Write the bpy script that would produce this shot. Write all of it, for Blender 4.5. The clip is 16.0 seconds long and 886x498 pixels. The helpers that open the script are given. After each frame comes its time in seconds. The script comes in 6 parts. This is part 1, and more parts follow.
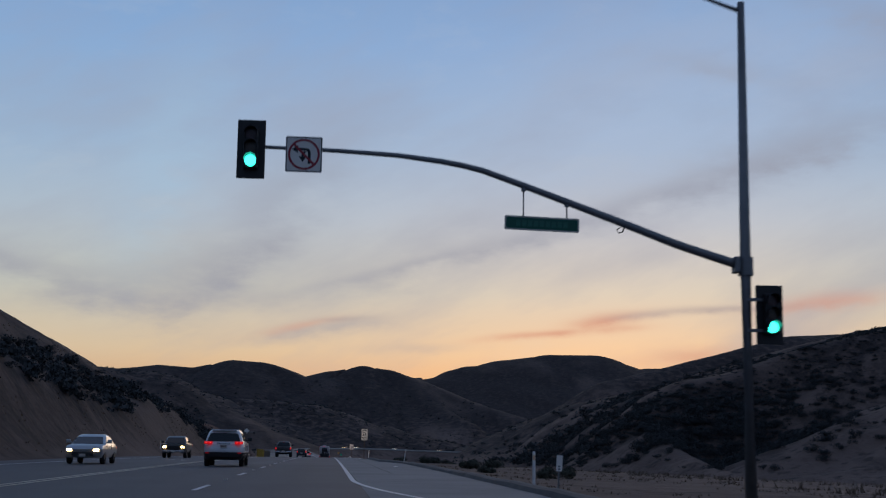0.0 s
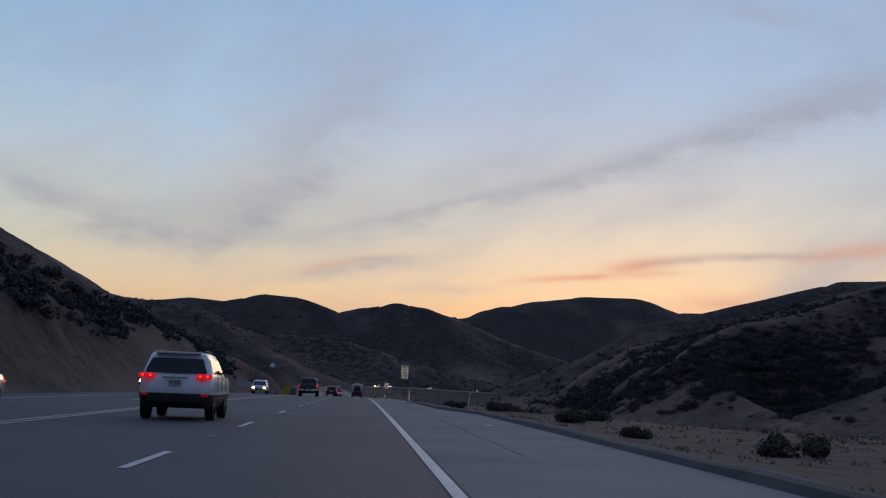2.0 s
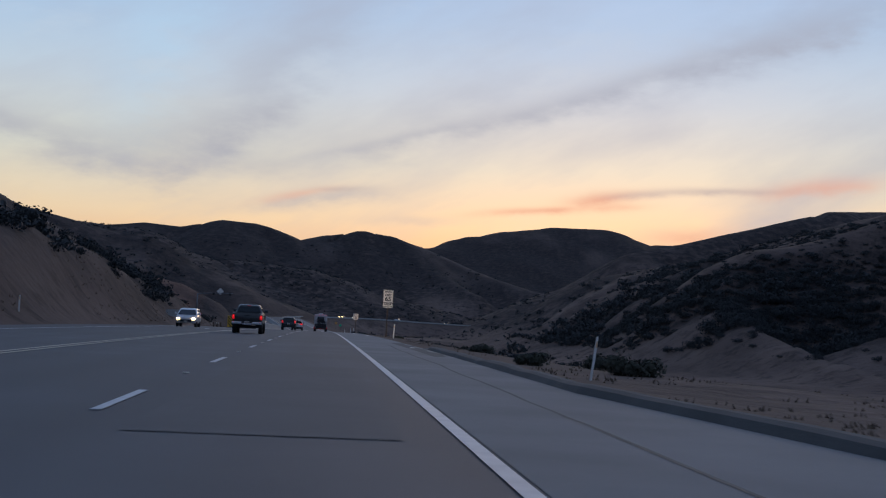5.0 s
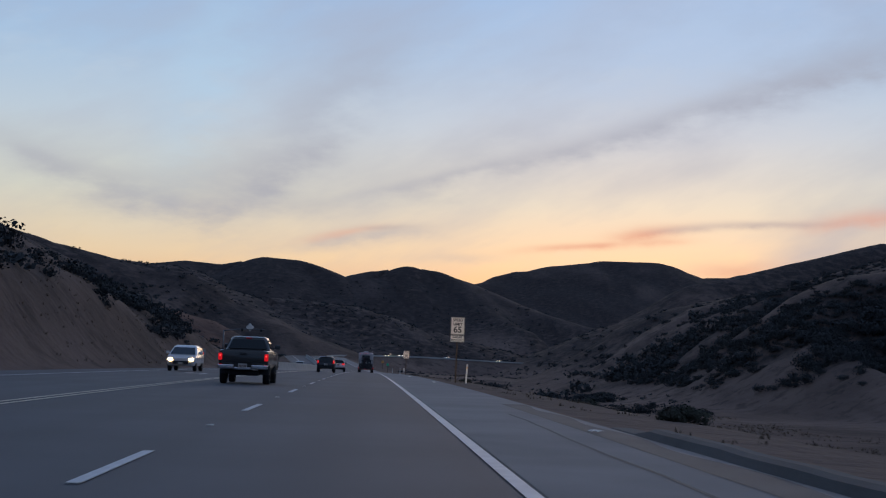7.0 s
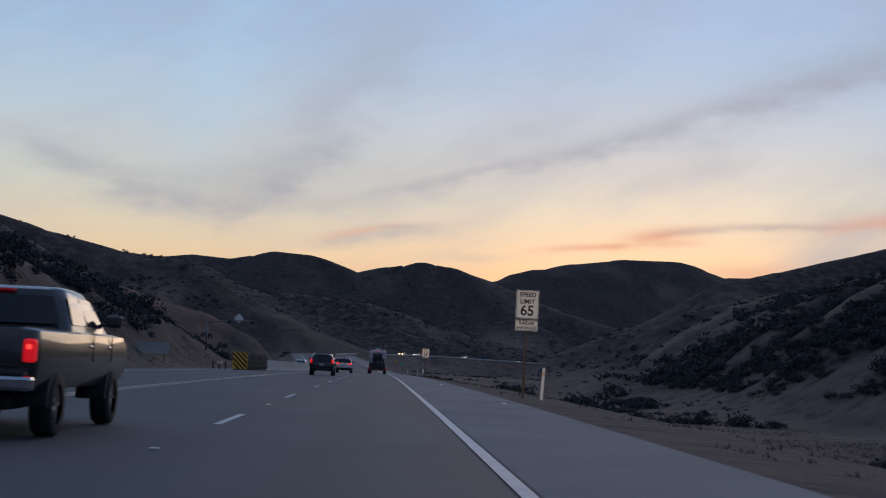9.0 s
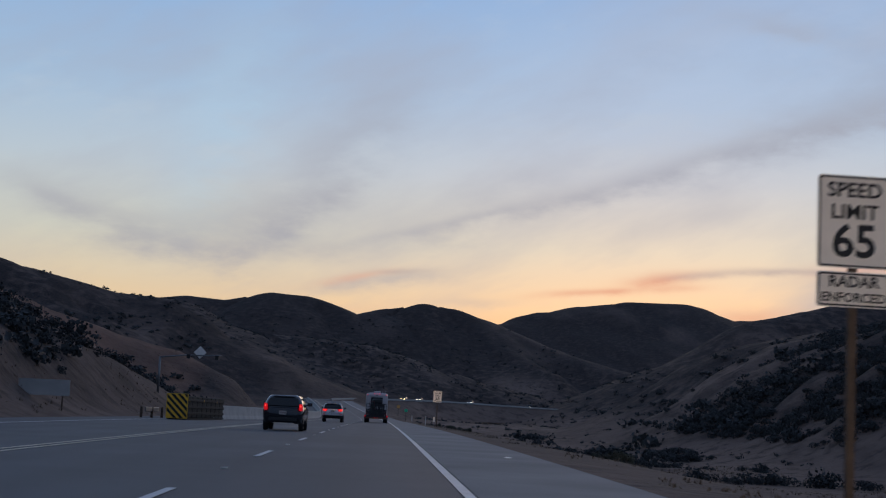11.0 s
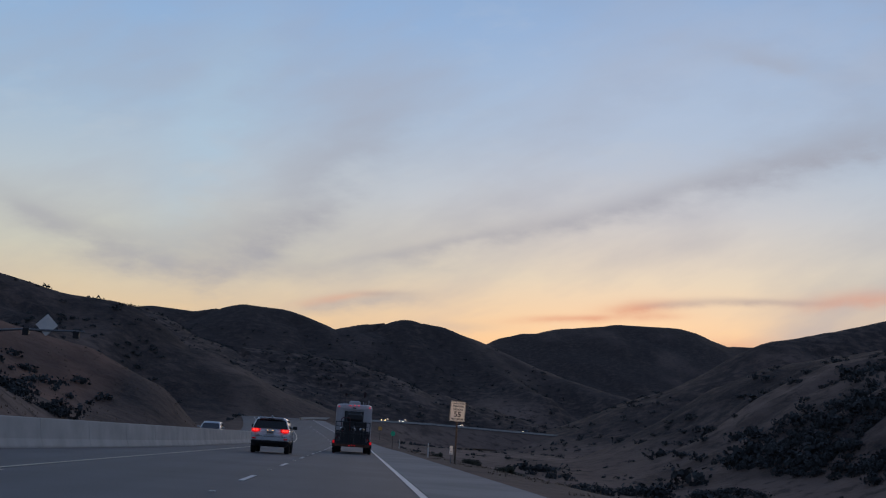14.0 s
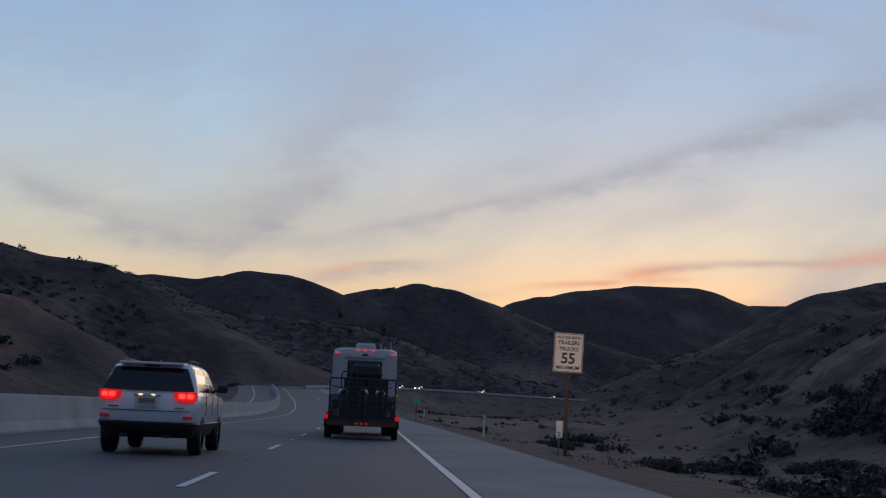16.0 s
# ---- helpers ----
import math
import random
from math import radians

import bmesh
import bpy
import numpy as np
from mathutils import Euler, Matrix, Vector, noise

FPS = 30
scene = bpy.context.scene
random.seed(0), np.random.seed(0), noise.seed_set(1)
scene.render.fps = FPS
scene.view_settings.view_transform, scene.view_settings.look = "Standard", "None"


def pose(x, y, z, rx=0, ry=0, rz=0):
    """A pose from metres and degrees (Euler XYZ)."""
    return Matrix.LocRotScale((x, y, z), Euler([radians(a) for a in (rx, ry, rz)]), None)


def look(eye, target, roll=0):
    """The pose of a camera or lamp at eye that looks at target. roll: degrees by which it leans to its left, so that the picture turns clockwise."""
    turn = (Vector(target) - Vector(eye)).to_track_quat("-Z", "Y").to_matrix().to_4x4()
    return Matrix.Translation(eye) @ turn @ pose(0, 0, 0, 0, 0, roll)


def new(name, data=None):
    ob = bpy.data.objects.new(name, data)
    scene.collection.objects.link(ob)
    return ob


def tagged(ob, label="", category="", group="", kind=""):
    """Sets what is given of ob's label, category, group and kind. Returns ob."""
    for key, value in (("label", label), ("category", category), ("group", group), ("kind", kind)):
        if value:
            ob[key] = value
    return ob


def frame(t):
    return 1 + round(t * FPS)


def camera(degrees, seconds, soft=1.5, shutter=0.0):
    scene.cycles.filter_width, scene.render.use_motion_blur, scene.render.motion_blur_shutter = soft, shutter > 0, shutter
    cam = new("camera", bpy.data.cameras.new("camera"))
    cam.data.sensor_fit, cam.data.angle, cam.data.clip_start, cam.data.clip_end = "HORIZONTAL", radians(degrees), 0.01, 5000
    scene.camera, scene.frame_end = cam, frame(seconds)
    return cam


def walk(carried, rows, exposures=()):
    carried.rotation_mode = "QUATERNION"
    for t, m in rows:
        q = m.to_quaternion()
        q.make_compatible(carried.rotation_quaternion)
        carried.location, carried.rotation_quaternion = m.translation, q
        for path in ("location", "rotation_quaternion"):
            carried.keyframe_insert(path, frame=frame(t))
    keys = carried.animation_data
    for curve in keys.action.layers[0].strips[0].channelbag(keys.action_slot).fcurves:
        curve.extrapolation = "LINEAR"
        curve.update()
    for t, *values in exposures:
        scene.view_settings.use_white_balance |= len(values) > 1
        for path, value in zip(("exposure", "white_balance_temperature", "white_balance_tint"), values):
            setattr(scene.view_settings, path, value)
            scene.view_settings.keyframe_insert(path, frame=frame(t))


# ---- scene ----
# ---- camera and its walk ----
cam = camera(37.04, 16.0, soft=1.15, shutter=0.25)
DASH0 = 15.06
DISC, SQUARE = (3.2, 405.0), (3.1, 496.0)
GRADE, CREST, EYE = 0.01714, 275.0, 1.075


def road_z(y):
    """Height of the carriageway: a gentle rise that flattens out, then climbs into the far bend."""
    y = np.asarray(y, float)
    near = np.minimum(y, CREST)
    far = np.clip(y - 380.0, 0, 200.0)
    return GRADE * (near - near * near / (2 * CREST)) + 0.000125 * far * far


# seconds, x, y, yaw, pitch, roll
PATH = [
    (0.0, -0.74, -0.25, -4.80, 9.34, 0.70),
    (0.5, -0.58, 6.96, -3.92, 9.43, 0.69),
    (1.0, -0.76, 14.37, -3.71, 9.21, 1.03),
    (1.5, -0.97, 21.74, -3.74, 7.87, 1.48),
    (2.0, -1.01, 28.95, -3.35, 6.75, 2.12),
    (2.5, -1.05, 36.22, -3.45, 6.17, 2.39),
    (3.0, -1.09, 43.55, -4.30, 6.49, 1.23),
    (5.5, -1.40, 82.13, -4.95, 3.56, 2.97),
    (6.0, -1.39, 90.22, -3.41, 4.23, 2.88),
    (6.5, -1.37, 98.46, -3.05, 5.38, 2.16),
    (7.0, -1.38, 106.77, -3.09, 5.40, 2.00),
    (7.5, -1.38, 115.23, -3.27, 5.48, 1.98),
    (8.0, -1.38, 123.86, -3.39, 5.42, 1.95),
    (8.5, -1.33, 132.58, -2.57, 5.21, 2.53),
    (11.0, -1.19, 177.92, -2.39, 7.30, 2.52),
    (11.5, -1.17, 187.75, -3.05, 7.69, 2.68),
    (12.0, -1.16, 197.31, -3.61, 7.96, 2.83),
    (12.5, -1.21, 206.68, -4.16, 8.46, 2.85),
    (13.0, -1.24, 216.21, -4.14, 8.88, 3.14),
    (13.5, -1.29, 225.90, -3.57, 8.76, 3.74),
    (14.0, -1.33, 235.75, -3.17, 8.35, 3.66),
    (14.5, -1.35, 245.67, -3.14, 7.77, 3.30),
    (15.0, -1.36, 255.76, -3.21, 7.53, 3.38),
    (15.5, -1.39, 266.02, -3.16, 7.38, 3.04),
    (16.0, -1.40, 276.43, -2.90, 6.96, 2.47),
]
walk(cam, [(t, pose(x, y, float(road_z(y)) + EYE, 90 + pitch, 0, yaw) @ pose(0, 0, 0, 0, 0, roll)) for t, x, y, yaw, pitch, roll in PATH],
     exposures=[(0.0, -0.2, 6150, 10), (1.5, -0.11, 6220, 10), (2.5, -0.04, 6220, 10), (5.5, 0.12, 6200, 10), (6.5, 0.08, 6210, 10), (8.0, 0.05, 6220, 10), (11.0, -0.02, 6330, 10), (13.5, -0.09, 6420, 10), (16.0, -0.05, 6390, 10)])

# ---- sky and light ----
world = bpy.data.worlds.new("dusk_sky")
scene.world = world
world.use_nodes = True
wn, wl = world.node_tree.nodes, world.node_tree.links
wn.clear()


def wmath(op, a, b=None, clamp=False):
    n = wn.new("ShaderNodeMath")
    n.operation, n.use_clamp = op, clamp
    for i, v in enumerate((a, b)):
        if v is None:
            continue
        if isinstance(v, (int, float)):
            n.inputs[i].default_value = v
        else:
            wl.new(v, n.inputs[i])
    return n.outputs[0]


def wmix(fac, a, b):
    n = wn.new("ShaderNodeMix")
    n.data_type = "RGBA"
    for i, v in ((0, fac), (6, a), (7, b)):
        if isinstance(v, (int, float)):
            n.inputs[i].default_value = v
        elif isinstance(v, tuple):
            n.inputs[i].default_value = (*v, 1)
        else:
            wl.new(v, n.inputs[i])
    return n.outputs[2]


wtc = wn.new("ShaderNodeTexCoord")
wsep = wn.new("ShaderNodeSeparateXYZ")
wl.new(wtc.outputs["Generated"], wsep.inputs[0])
DX, DY, DZ = wsep.outputs
AZ = wmath("MULTIPLY", wmath("ARCTAN2", DX, DY), 57.2958)      # degrees to the right of the road
EL = wmath("MULTIPLY", wmath("ARCSINE", DZ), 57.2958)          # degrees above the horizon

ramp = wn.new("ShaderNodeValToRGB")
wl.new(wmath("DIVIDE", EL, 40.0, True), ramp.inputs[0])
SKY_STOPS = [(0.0, (0.46, 0.19, 0.09)), (0.065, (0.66, 0.35, 0.19)), (0.12, (0.735, 0.565, 0.37)), (0.185, (0.63, 0.63, 0.53)), (0.26, (0.485, 0.57, 0.64)), (0.34, (0.37, 0.52, 0.70)),
             (0.45, (0.28, 0.455, 0.72)), (0.7, (0.155, 0.285, 0.54)), (1.0, (0.09, 0.17, 0.36))]
for i, (at, col) in enumerate(SKY_STOPS):
    e = ramp.color_ramp.elements[i] if i < 2 else ramp.color_ramp.elements.new(at)
    e.position, e.color = at, (*col, 1)
nish = wn.new("ShaderNodeTexSky")
nish.sky_type, nish.sun_disc, nish.sun_elevation, nish.sun_rotation, nish.altitude = "NISHITA", False, radians(0.5), radians(12.0), 300
nish.air_density, nish.dust_density, nish.ozone_density = 1.0, 1.5, 1.5
nish_dim = wmix(0.5, (0, 0, 0), nish.outputs[0])
sky = wmix(0.10, ramp.outputs[0], nish_dim)
# the sky behind the camera, away from the sunset, is a dull dusk blue
away = wmath("MULTIPLY", wmath("SUBTRACT", 0.55, DY), 1.1, True)
sky = wmix(away, sky, (0.092, 0.158, 0.295))


def wnoise(scale, detail, x, y):
    c = wn.new("ShaderNodeCombineXYZ")
    wl.new(x, c.inputs[0])
    wl.new(y, c.inputs[1])
    n = wn.new("ShaderNodeTexNoise")
    n.inputs["Scale"].default_value, n.inputs["Detail"].default_value, n.inputs["Roughness"].default_value = scale, detail, 0.6
    wl.new(c.outputs[0], n.inputs["Vector"])
    return n.outputs[0]


# wisps drawn out along a slant
slant_u = wmath("ADD", wmath("MULTIPLY", AZ, 0.93), wmath("MULTIPLY", EL, 0.35))
slant_v = wmath("SUBTRACT", wmath("MULTIPLY", EL, 0.93), wmath("MULTIPLY", AZ, 0.35))
wisps = wnoise(1.0, 5.0, wmath("MULTIPLY", slant_u, 0.07), wmath("MULTIPLY", slant_v, 0.20))
ragged = wnoise(1.0, 6.0, wmath("MULTIPLY", AZ, 0.30), wmath("MULTIPLY", EL, 0.75))


def streak(az, el, tilt, length, width, sharp):
    """How much of a long cloud lies in a direction: a ragged bar with its middle at az, el."""
    c, s = math.cos(radians(tilt)), math.sin(radians(tilt))
    du, dv = wmath("SUBTRACT", AZ, az), wmath("SUBTRACT", EL, el)
    u = wmath("DIVIDE", wmath("ADD", wmath("MULTIPLY", du, c), wmath("MULTIPLY", dv, s)), length)
    v0 = wmath("SUBTRACT", wmath("MULTIPLY", dv, c), wmath("MULTIPLY", du, s))
    v = wmath("DIVIDE", wmath("ADD", v0, wmath("MULTIPLY", wmath("SUBTRACT", ragged, 0.5), width * 2.4)), width)
    d = wmath("ADD", wmath("MULTIPLY", u, u), wmath("MULTIPLY", v, v))
    g = wmath("EXPONENT", wmath("MULTIPLY", d, -1.0))
    return wmath("MULTIPLY", wmath("MULTIPLY", g, wmath("ADD", wmath("MULTIPLY", ragged, 1.6), -0.1)), sharp, True)


broad = wnoise(1.0, 3.0, wmath("MULTIPLY", slant_u, 0.035), wmath("MULTIPLY", slant_v, 0.11))
cirrus = wmath("MULTIPLY", wmath("SUBTRACT", wmath("ADD", wmath("MULTIPLY", wisps, 0.6), wmath("MULTIPLY", broad, 0.5)), 0.50), 3.2, True)
sky = wmix(wmath("MULTIPLY", cirrus, 0.75), sky, (0.40, 0.395, 0.455))
pale = wmath("MULTIPLY", wmath("SUBTRACT", 0.46, wmath("ADD", wmath("MULTIPLY", wisps, 0.5), wmath("MULTIPLY", ragged, 0.5))), 2.5, True)
sky = wmix(wmath("MULTIPLY", pale, 0.35), sky, (0.70, 0.66, 0.60))
# azimuth, elevation, slant, half length, half width, strength
GREY_STREAKS = [(12.4, 11.0, 15.8, 10.0, 0.5, 0.62), (3.0, 8.5, 14.0, 4.6, 0.22, 0.5), (19.0, 13.0, 16.5, 7.0, 1.0, 0.62), (-10.8, 7.4, -14.0, 4.5, 0.8, 0.6), (-4.2, 8.6, 33.0, 3.6, 0.75, 0.55), (-0.3, 5.8, 8.0, 3.0, 0.33, 0.7),
                (-6.5, 6.8, 4.0, 5.0, 0.5, 0.45), (4.5, 9.6, 20.0, 5.0, 1.2, 0.35), (25.0, 18.0, -20.0, 5.0, 0.8, 0.6), (3.5, 5.0, 3.0, 2.0, 0.22, 0.35), (-7.5, 8.0, 8.0, 4.8, 1.3, 0.5), (-2.6, 11.2, 42.0, 4.5, 1.3, 0.5), (-5.2, 7.2, 38.0, 1.8, 0.4, 0.5), (-13.8, 8.2, -25.0, 2.6, 0.5, 0.5), (17.0, 16.9, -12.0, 3.0, 0.5, 0.4)]
PINK_STREAKS = [(8.4, 5.62, 5.0, 1.8, 0.17, 0.8), (9.9, 5.75, 6.0, 0.8, 0.13, 0.7), (11.9, 6.32, 6.0, 1.5, 0.28, 0.85), (12.5, 5.93, 3.0, 1.2, 0.17, 0.55), (21.0, 6.95, 5.0, 2.3, 0.34, 0.75), (-1.4, 5.9, 13.0, 1.5, 0.17, 0.5), (15.6, 4.75, 4.0, 1.9, 0.36, 0.6)]
CORE_STREAKS = [(13.4, 6.47, 4.0, 1.3, 0.15, 0.6), (16.3, 6.70, 2.0, 2.9, 0.18, 0.75), (0.6, 6.25, 3.0, 1.3, 0.14, 0.5)]
# clear sky shows between the clouds
sky = wmix(streak(-7.6, 12.6, 70.0, 4.5, 1.7, 0.55), sky, (0.44, 0.60, 0.74))
# thin veil high on the right
sky = wmix(streak(15.0, 16.5, 10.0, 9.0, 3.2, 0.5), sky, (0.50, 0.58, 0.72))
for s in GREY_STREAKS:
    sky = wmix(streak(*s), sky, (0.365, 0.36, 0.41))
for s in PINK_STREAKS:
    sky = wmix(streak(*s), sky, (0.80, 0.35, 0.22))
for s in CORE_STREAKS:
    sky = wmix(streak(*s), sky, (0.43, 0.34, 0.335))
below = wmath("LESS_THAN", EL, -0.5)
sky = wmix(below, sky, (0.03, 0.028, 0.025))
bg = wn.new("ShaderNodeBackground")
wl.new(sky, bg.inputs[0])
bg.inputs[1].default_value = 1.0
wout = wn.new("ShaderNodeOutputWorld")
wl.new(bg.outputs[0], wout.inputs[0])

sun_lamp = bpy.data.lights.new("afterglow", "SUN")
sun_lamp.energy, sun_lamp.angle, sun_lamp.color = 0.34, radians(30), (1.0, 0.72, 0.5)
sun_ob = new("afterglow", sun_lamp)
sun_ob.matrix_world = look((0, 0, 50), (-28, -100, 30))

# ---- materials ----
def mat(name, base, rough=0.8, metal=0.0, vary=0.25, scale=3.0, bump=0.15, fine=40.0, coat=0.0, second=None, mask_scale=None, rand=0.0):
    """A node material: base colour with stains at two scales and a fine relief."""
    m = bpy.data.materials.new(name)
    m.use_nodes = True
    nt = m.node_tree
    n, l = nt.nodes, nt.links
    b = n["Principled BSDF"]
    b.inputs["Roughness"].default_value, b.inputs["Metallic"].default_value, b.inputs["Coat Weight"].default_value = rough, metal, coat
    tc = n.new("ShaderNodeTexCoord")

    def noise_node(s, d):
        t = n.new("ShaderNodeTexNoise")
        t.inputs["Scale"].default_value, t.inputs["Detail"].default_value = s, d
        l.new(tc.outputs["Object"], t.inputs["Vector"])
        return t.outputs[0]

    def mixc(fac, a, c):
        x = n.new("ShaderNodeMix")
        x.data_type = "RGBA"
        for i, v in ((0, fac), (6, a), (7, c)):
            if isinstance(v, tuple):
                x.inputs[i].default_value = (*v, 1)
            elif isinstance(v, (int, float)):
                x.inputs[i].default_value = v
            else:
                l.new(v, x.inputs[i])
        return x.outputs[2]

    def sharpen(v, lo, hi):
        r = n.new("ShaderNodeMapRange")
        r.inputs[1].default_value, r.inputs[2].default_value = lo, hi
        l.new(v, r.inputs[0])
        return r.outputs[0]

    big, small = noise_node(scale, 4.0), noise_node(fine, 3.0)
    dark = tuple(c * (1 - vary) for c in base)
    light = tuple(min(1.0, c * (1 + vary)) for c in base)
    col = mixc(sharpen(big, 0.3, 0.7), dark, light)
    col = mixc(wgt(n, l, sharpen(small, 0.35, 0.7), vary), col, tuple(c * 0.6 for c in base))
    if second:
        col = mixc(sharpen(noise_node(mask_scale, 5.0), 0.50, 0.62), col, second)
    if rand:
        oi = n.new("ShaderNodeObjectInfo")
        hs = n.new("ShaderNodeHueSaturation")
        l.new(sharpen2(n, l, oi.outputs["Random"], 1 - rand, 1 + rand), hs.inputs["Value"])
        l.new(col, hs.inputs["Color"])
        col = hs.outputs[0]
    l.new(col, b.inputs["Base Color"])
    if bump:
        bp = n.new("ShaderNodeBump")
        bp.inputs["Strength"].default_value = bump
        bp.inputs["Distance"].default_value = 0.02
        l.new(small, bp.inputs["Height"])
        l.new(bp.outputs[0], b.inputs["Normal"])
    return m


def wgt(n, l, v, k):
    x = n.new("ShaderNodeMath")
    x.operation = "MULTIPLY"
    x.inputs[1].default_value = k
    l.new(v, x.inputs[0])
    return x.outputs[0]


def sharpen2(n, l, v, lo, hi):
    r = n.new("ShaderNodeMapRange")
    r.inputs[3].default_value, r.inputs[4].default_value = lo, hi
    l.new(v, r.inputs[0])
    return r.outputs[0]


def glow(name, colour, strength):
    m = bpy.data.materials.new(name)
    m.use_nodes = True
    b = m.node_tree.nodes["Principled BSDF"]
    b.inputs["Base Color"].default_value = (*colour, 1)
    b.inputs["Emission Color"].default_value = (*colour, 1)
    b.inputs["Emission Strength"].default_value = strength
    return m


def hill_material():
    """Dry grass and bare earth: broad tints, patches of brush a few metres wide, painted gully shade, runnels and fine
    relief.
    """
    m = bpy.data.materials.new("dry_grass_hill")
    m.use_nodes = True
    n, l = m.node_tree.nodes, m.node_tree.links
    b = n["Principled BSDF"]
    b.inputs["Roughness"].default_value = 0.95
    b.inputs["Specular IOR Level"].default_value = 0.1
    tc = n.new("ShaderNodeTexCoord")

    def nz(scale, detail, stretch=(1, 1, 1), rough=0.6):
        mp = n.new("ShaderNodeMapping")
        mp.inputs["Scale"].default_value = stretch
        l.new(tc.outputs["Object"], mp.inputs[0])
        t = n.new("ShaderNodeTexNoise")
        t.inputs["Scale"].default_value, t.inputs["Detail"].default_value, t.inputs["Roughness"].default_value = scale, detail, rough
        l.new(mp.outputs[0], t.inputs["Vector"])
        return t.outputs[0]

    def rng_(v, lo, hi, a=0.0, c=1.0):
        r = n.new("ShaderNodeMapRange")
        for i, q in enumerate((lo, hi, a, c)):
            r.inputs[i + 1].default_value = q
        l.new(v, r.inputs[0])
        return r.outputs[0]

    def mx(f, a, c):
        x = n.new("ShaderNodeMix")
        x.data_type = "RGBA"
        for i, v in ((0, f), (6, a), (7, c)):
            if isinstance(v, tuple):
                x.inputs[i].default_value = (*v, 1)
            else:
                l.new(v, x.inputs[i])
        return x.outputs[2]

    def times(a, c):
        x = n.new("ShaderNodeMath")
        x.operation = "MULTIPLY"
        l.new(a, x.inputs[0])
        l.new(c, x.inputs[1])
        return x.outputs[0]

    sep = n.new("ShaderNodeSeparateXYZ")
    l.new(tc.outputs["Object"], sep.inputs[0])
    px, py = sep.outputs[0], sep.outputs[1]
    col = mx(rng_(nz(0.014, 4), 0.38, 0.62), (0.115, 0.083, 0.072), (0.218, 0.156, 0.130))
    # tone by distance: paler tan from y 640, dark brown past y 985
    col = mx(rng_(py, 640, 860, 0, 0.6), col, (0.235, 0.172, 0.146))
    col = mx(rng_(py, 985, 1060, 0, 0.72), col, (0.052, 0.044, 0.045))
    col = mx(rng_(nz(0.06, 5, (1, 0.45, 1.6)), 0.50, 0.64, 0, 0.7), col, (0.040, 0.033, 0.032))
    col = mx(rng_(nz(0.30, 4), 0.52, 0.64, 0, 0.65), col, (0.040, 0.034, 0.031))
    # pale lines down the slopes, painted contrast in place of relief shading
    col = mx(rng_(nz(0.045, 5, (1, 0.3, 0.6)), 0.54, 0.68, 0, 0.55), col, (0.205, 0.145, 0.115))
    # undergrowth, and shade painted into the colour along the gullies
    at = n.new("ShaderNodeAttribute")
    at.attribute_name = "scrub_shade"
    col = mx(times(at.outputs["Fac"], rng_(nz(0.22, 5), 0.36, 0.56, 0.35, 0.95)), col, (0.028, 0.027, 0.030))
    # reddish bare earth on the cut slope, pale dirt along the cleared verge
    bare = times(times(rng_(px, -30, -34), rng_(py, 300, 345)), rng_(py, 460, 425))
    col = mx(times(bare, rng_(nz(0.09, 4), 0.35, 0.6, 0.35, 0.9)), col, (0.24, 0.135, 0.098))
    dirt = times(times(rng_(px, 2, 4), rng_(px, 19, 9)), rng_(nz(0.16, 5), 0.36, 0.56, 0.25, 0.9))
    dirt = times(dirt, rng_(py, 460, 400))
    col = mx(dirt, col, (0.142, 0.106, 0.088))
    fine = nz(1.6, 5)
    col = mx(rng_(fine, 0.35, 0.7, 0, 0.40), col, (0.165, 0.115, 0.085))
    l.new(col, b.inputs["Base Color"])
    bp = n.new("ShaderNodeBump")
    bp.inputs["Strength"].default_value, bp.inputs["Distance"].default_value = 0.7, 0.9
    l.new(nz(0.35, 6), bp.inputs["Height"])
    l.new(bp.outputs[0], b.inputs["Normal"])
    return m


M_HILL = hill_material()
M_ASPHALT = mat("asphalt", (0.090, 0.093, 0.101), 0.75, vary=0.18, scale=0.25, fine=60, bump=0.25, second=(0.082, 0.082, 0.086), mask_scale=0.07)
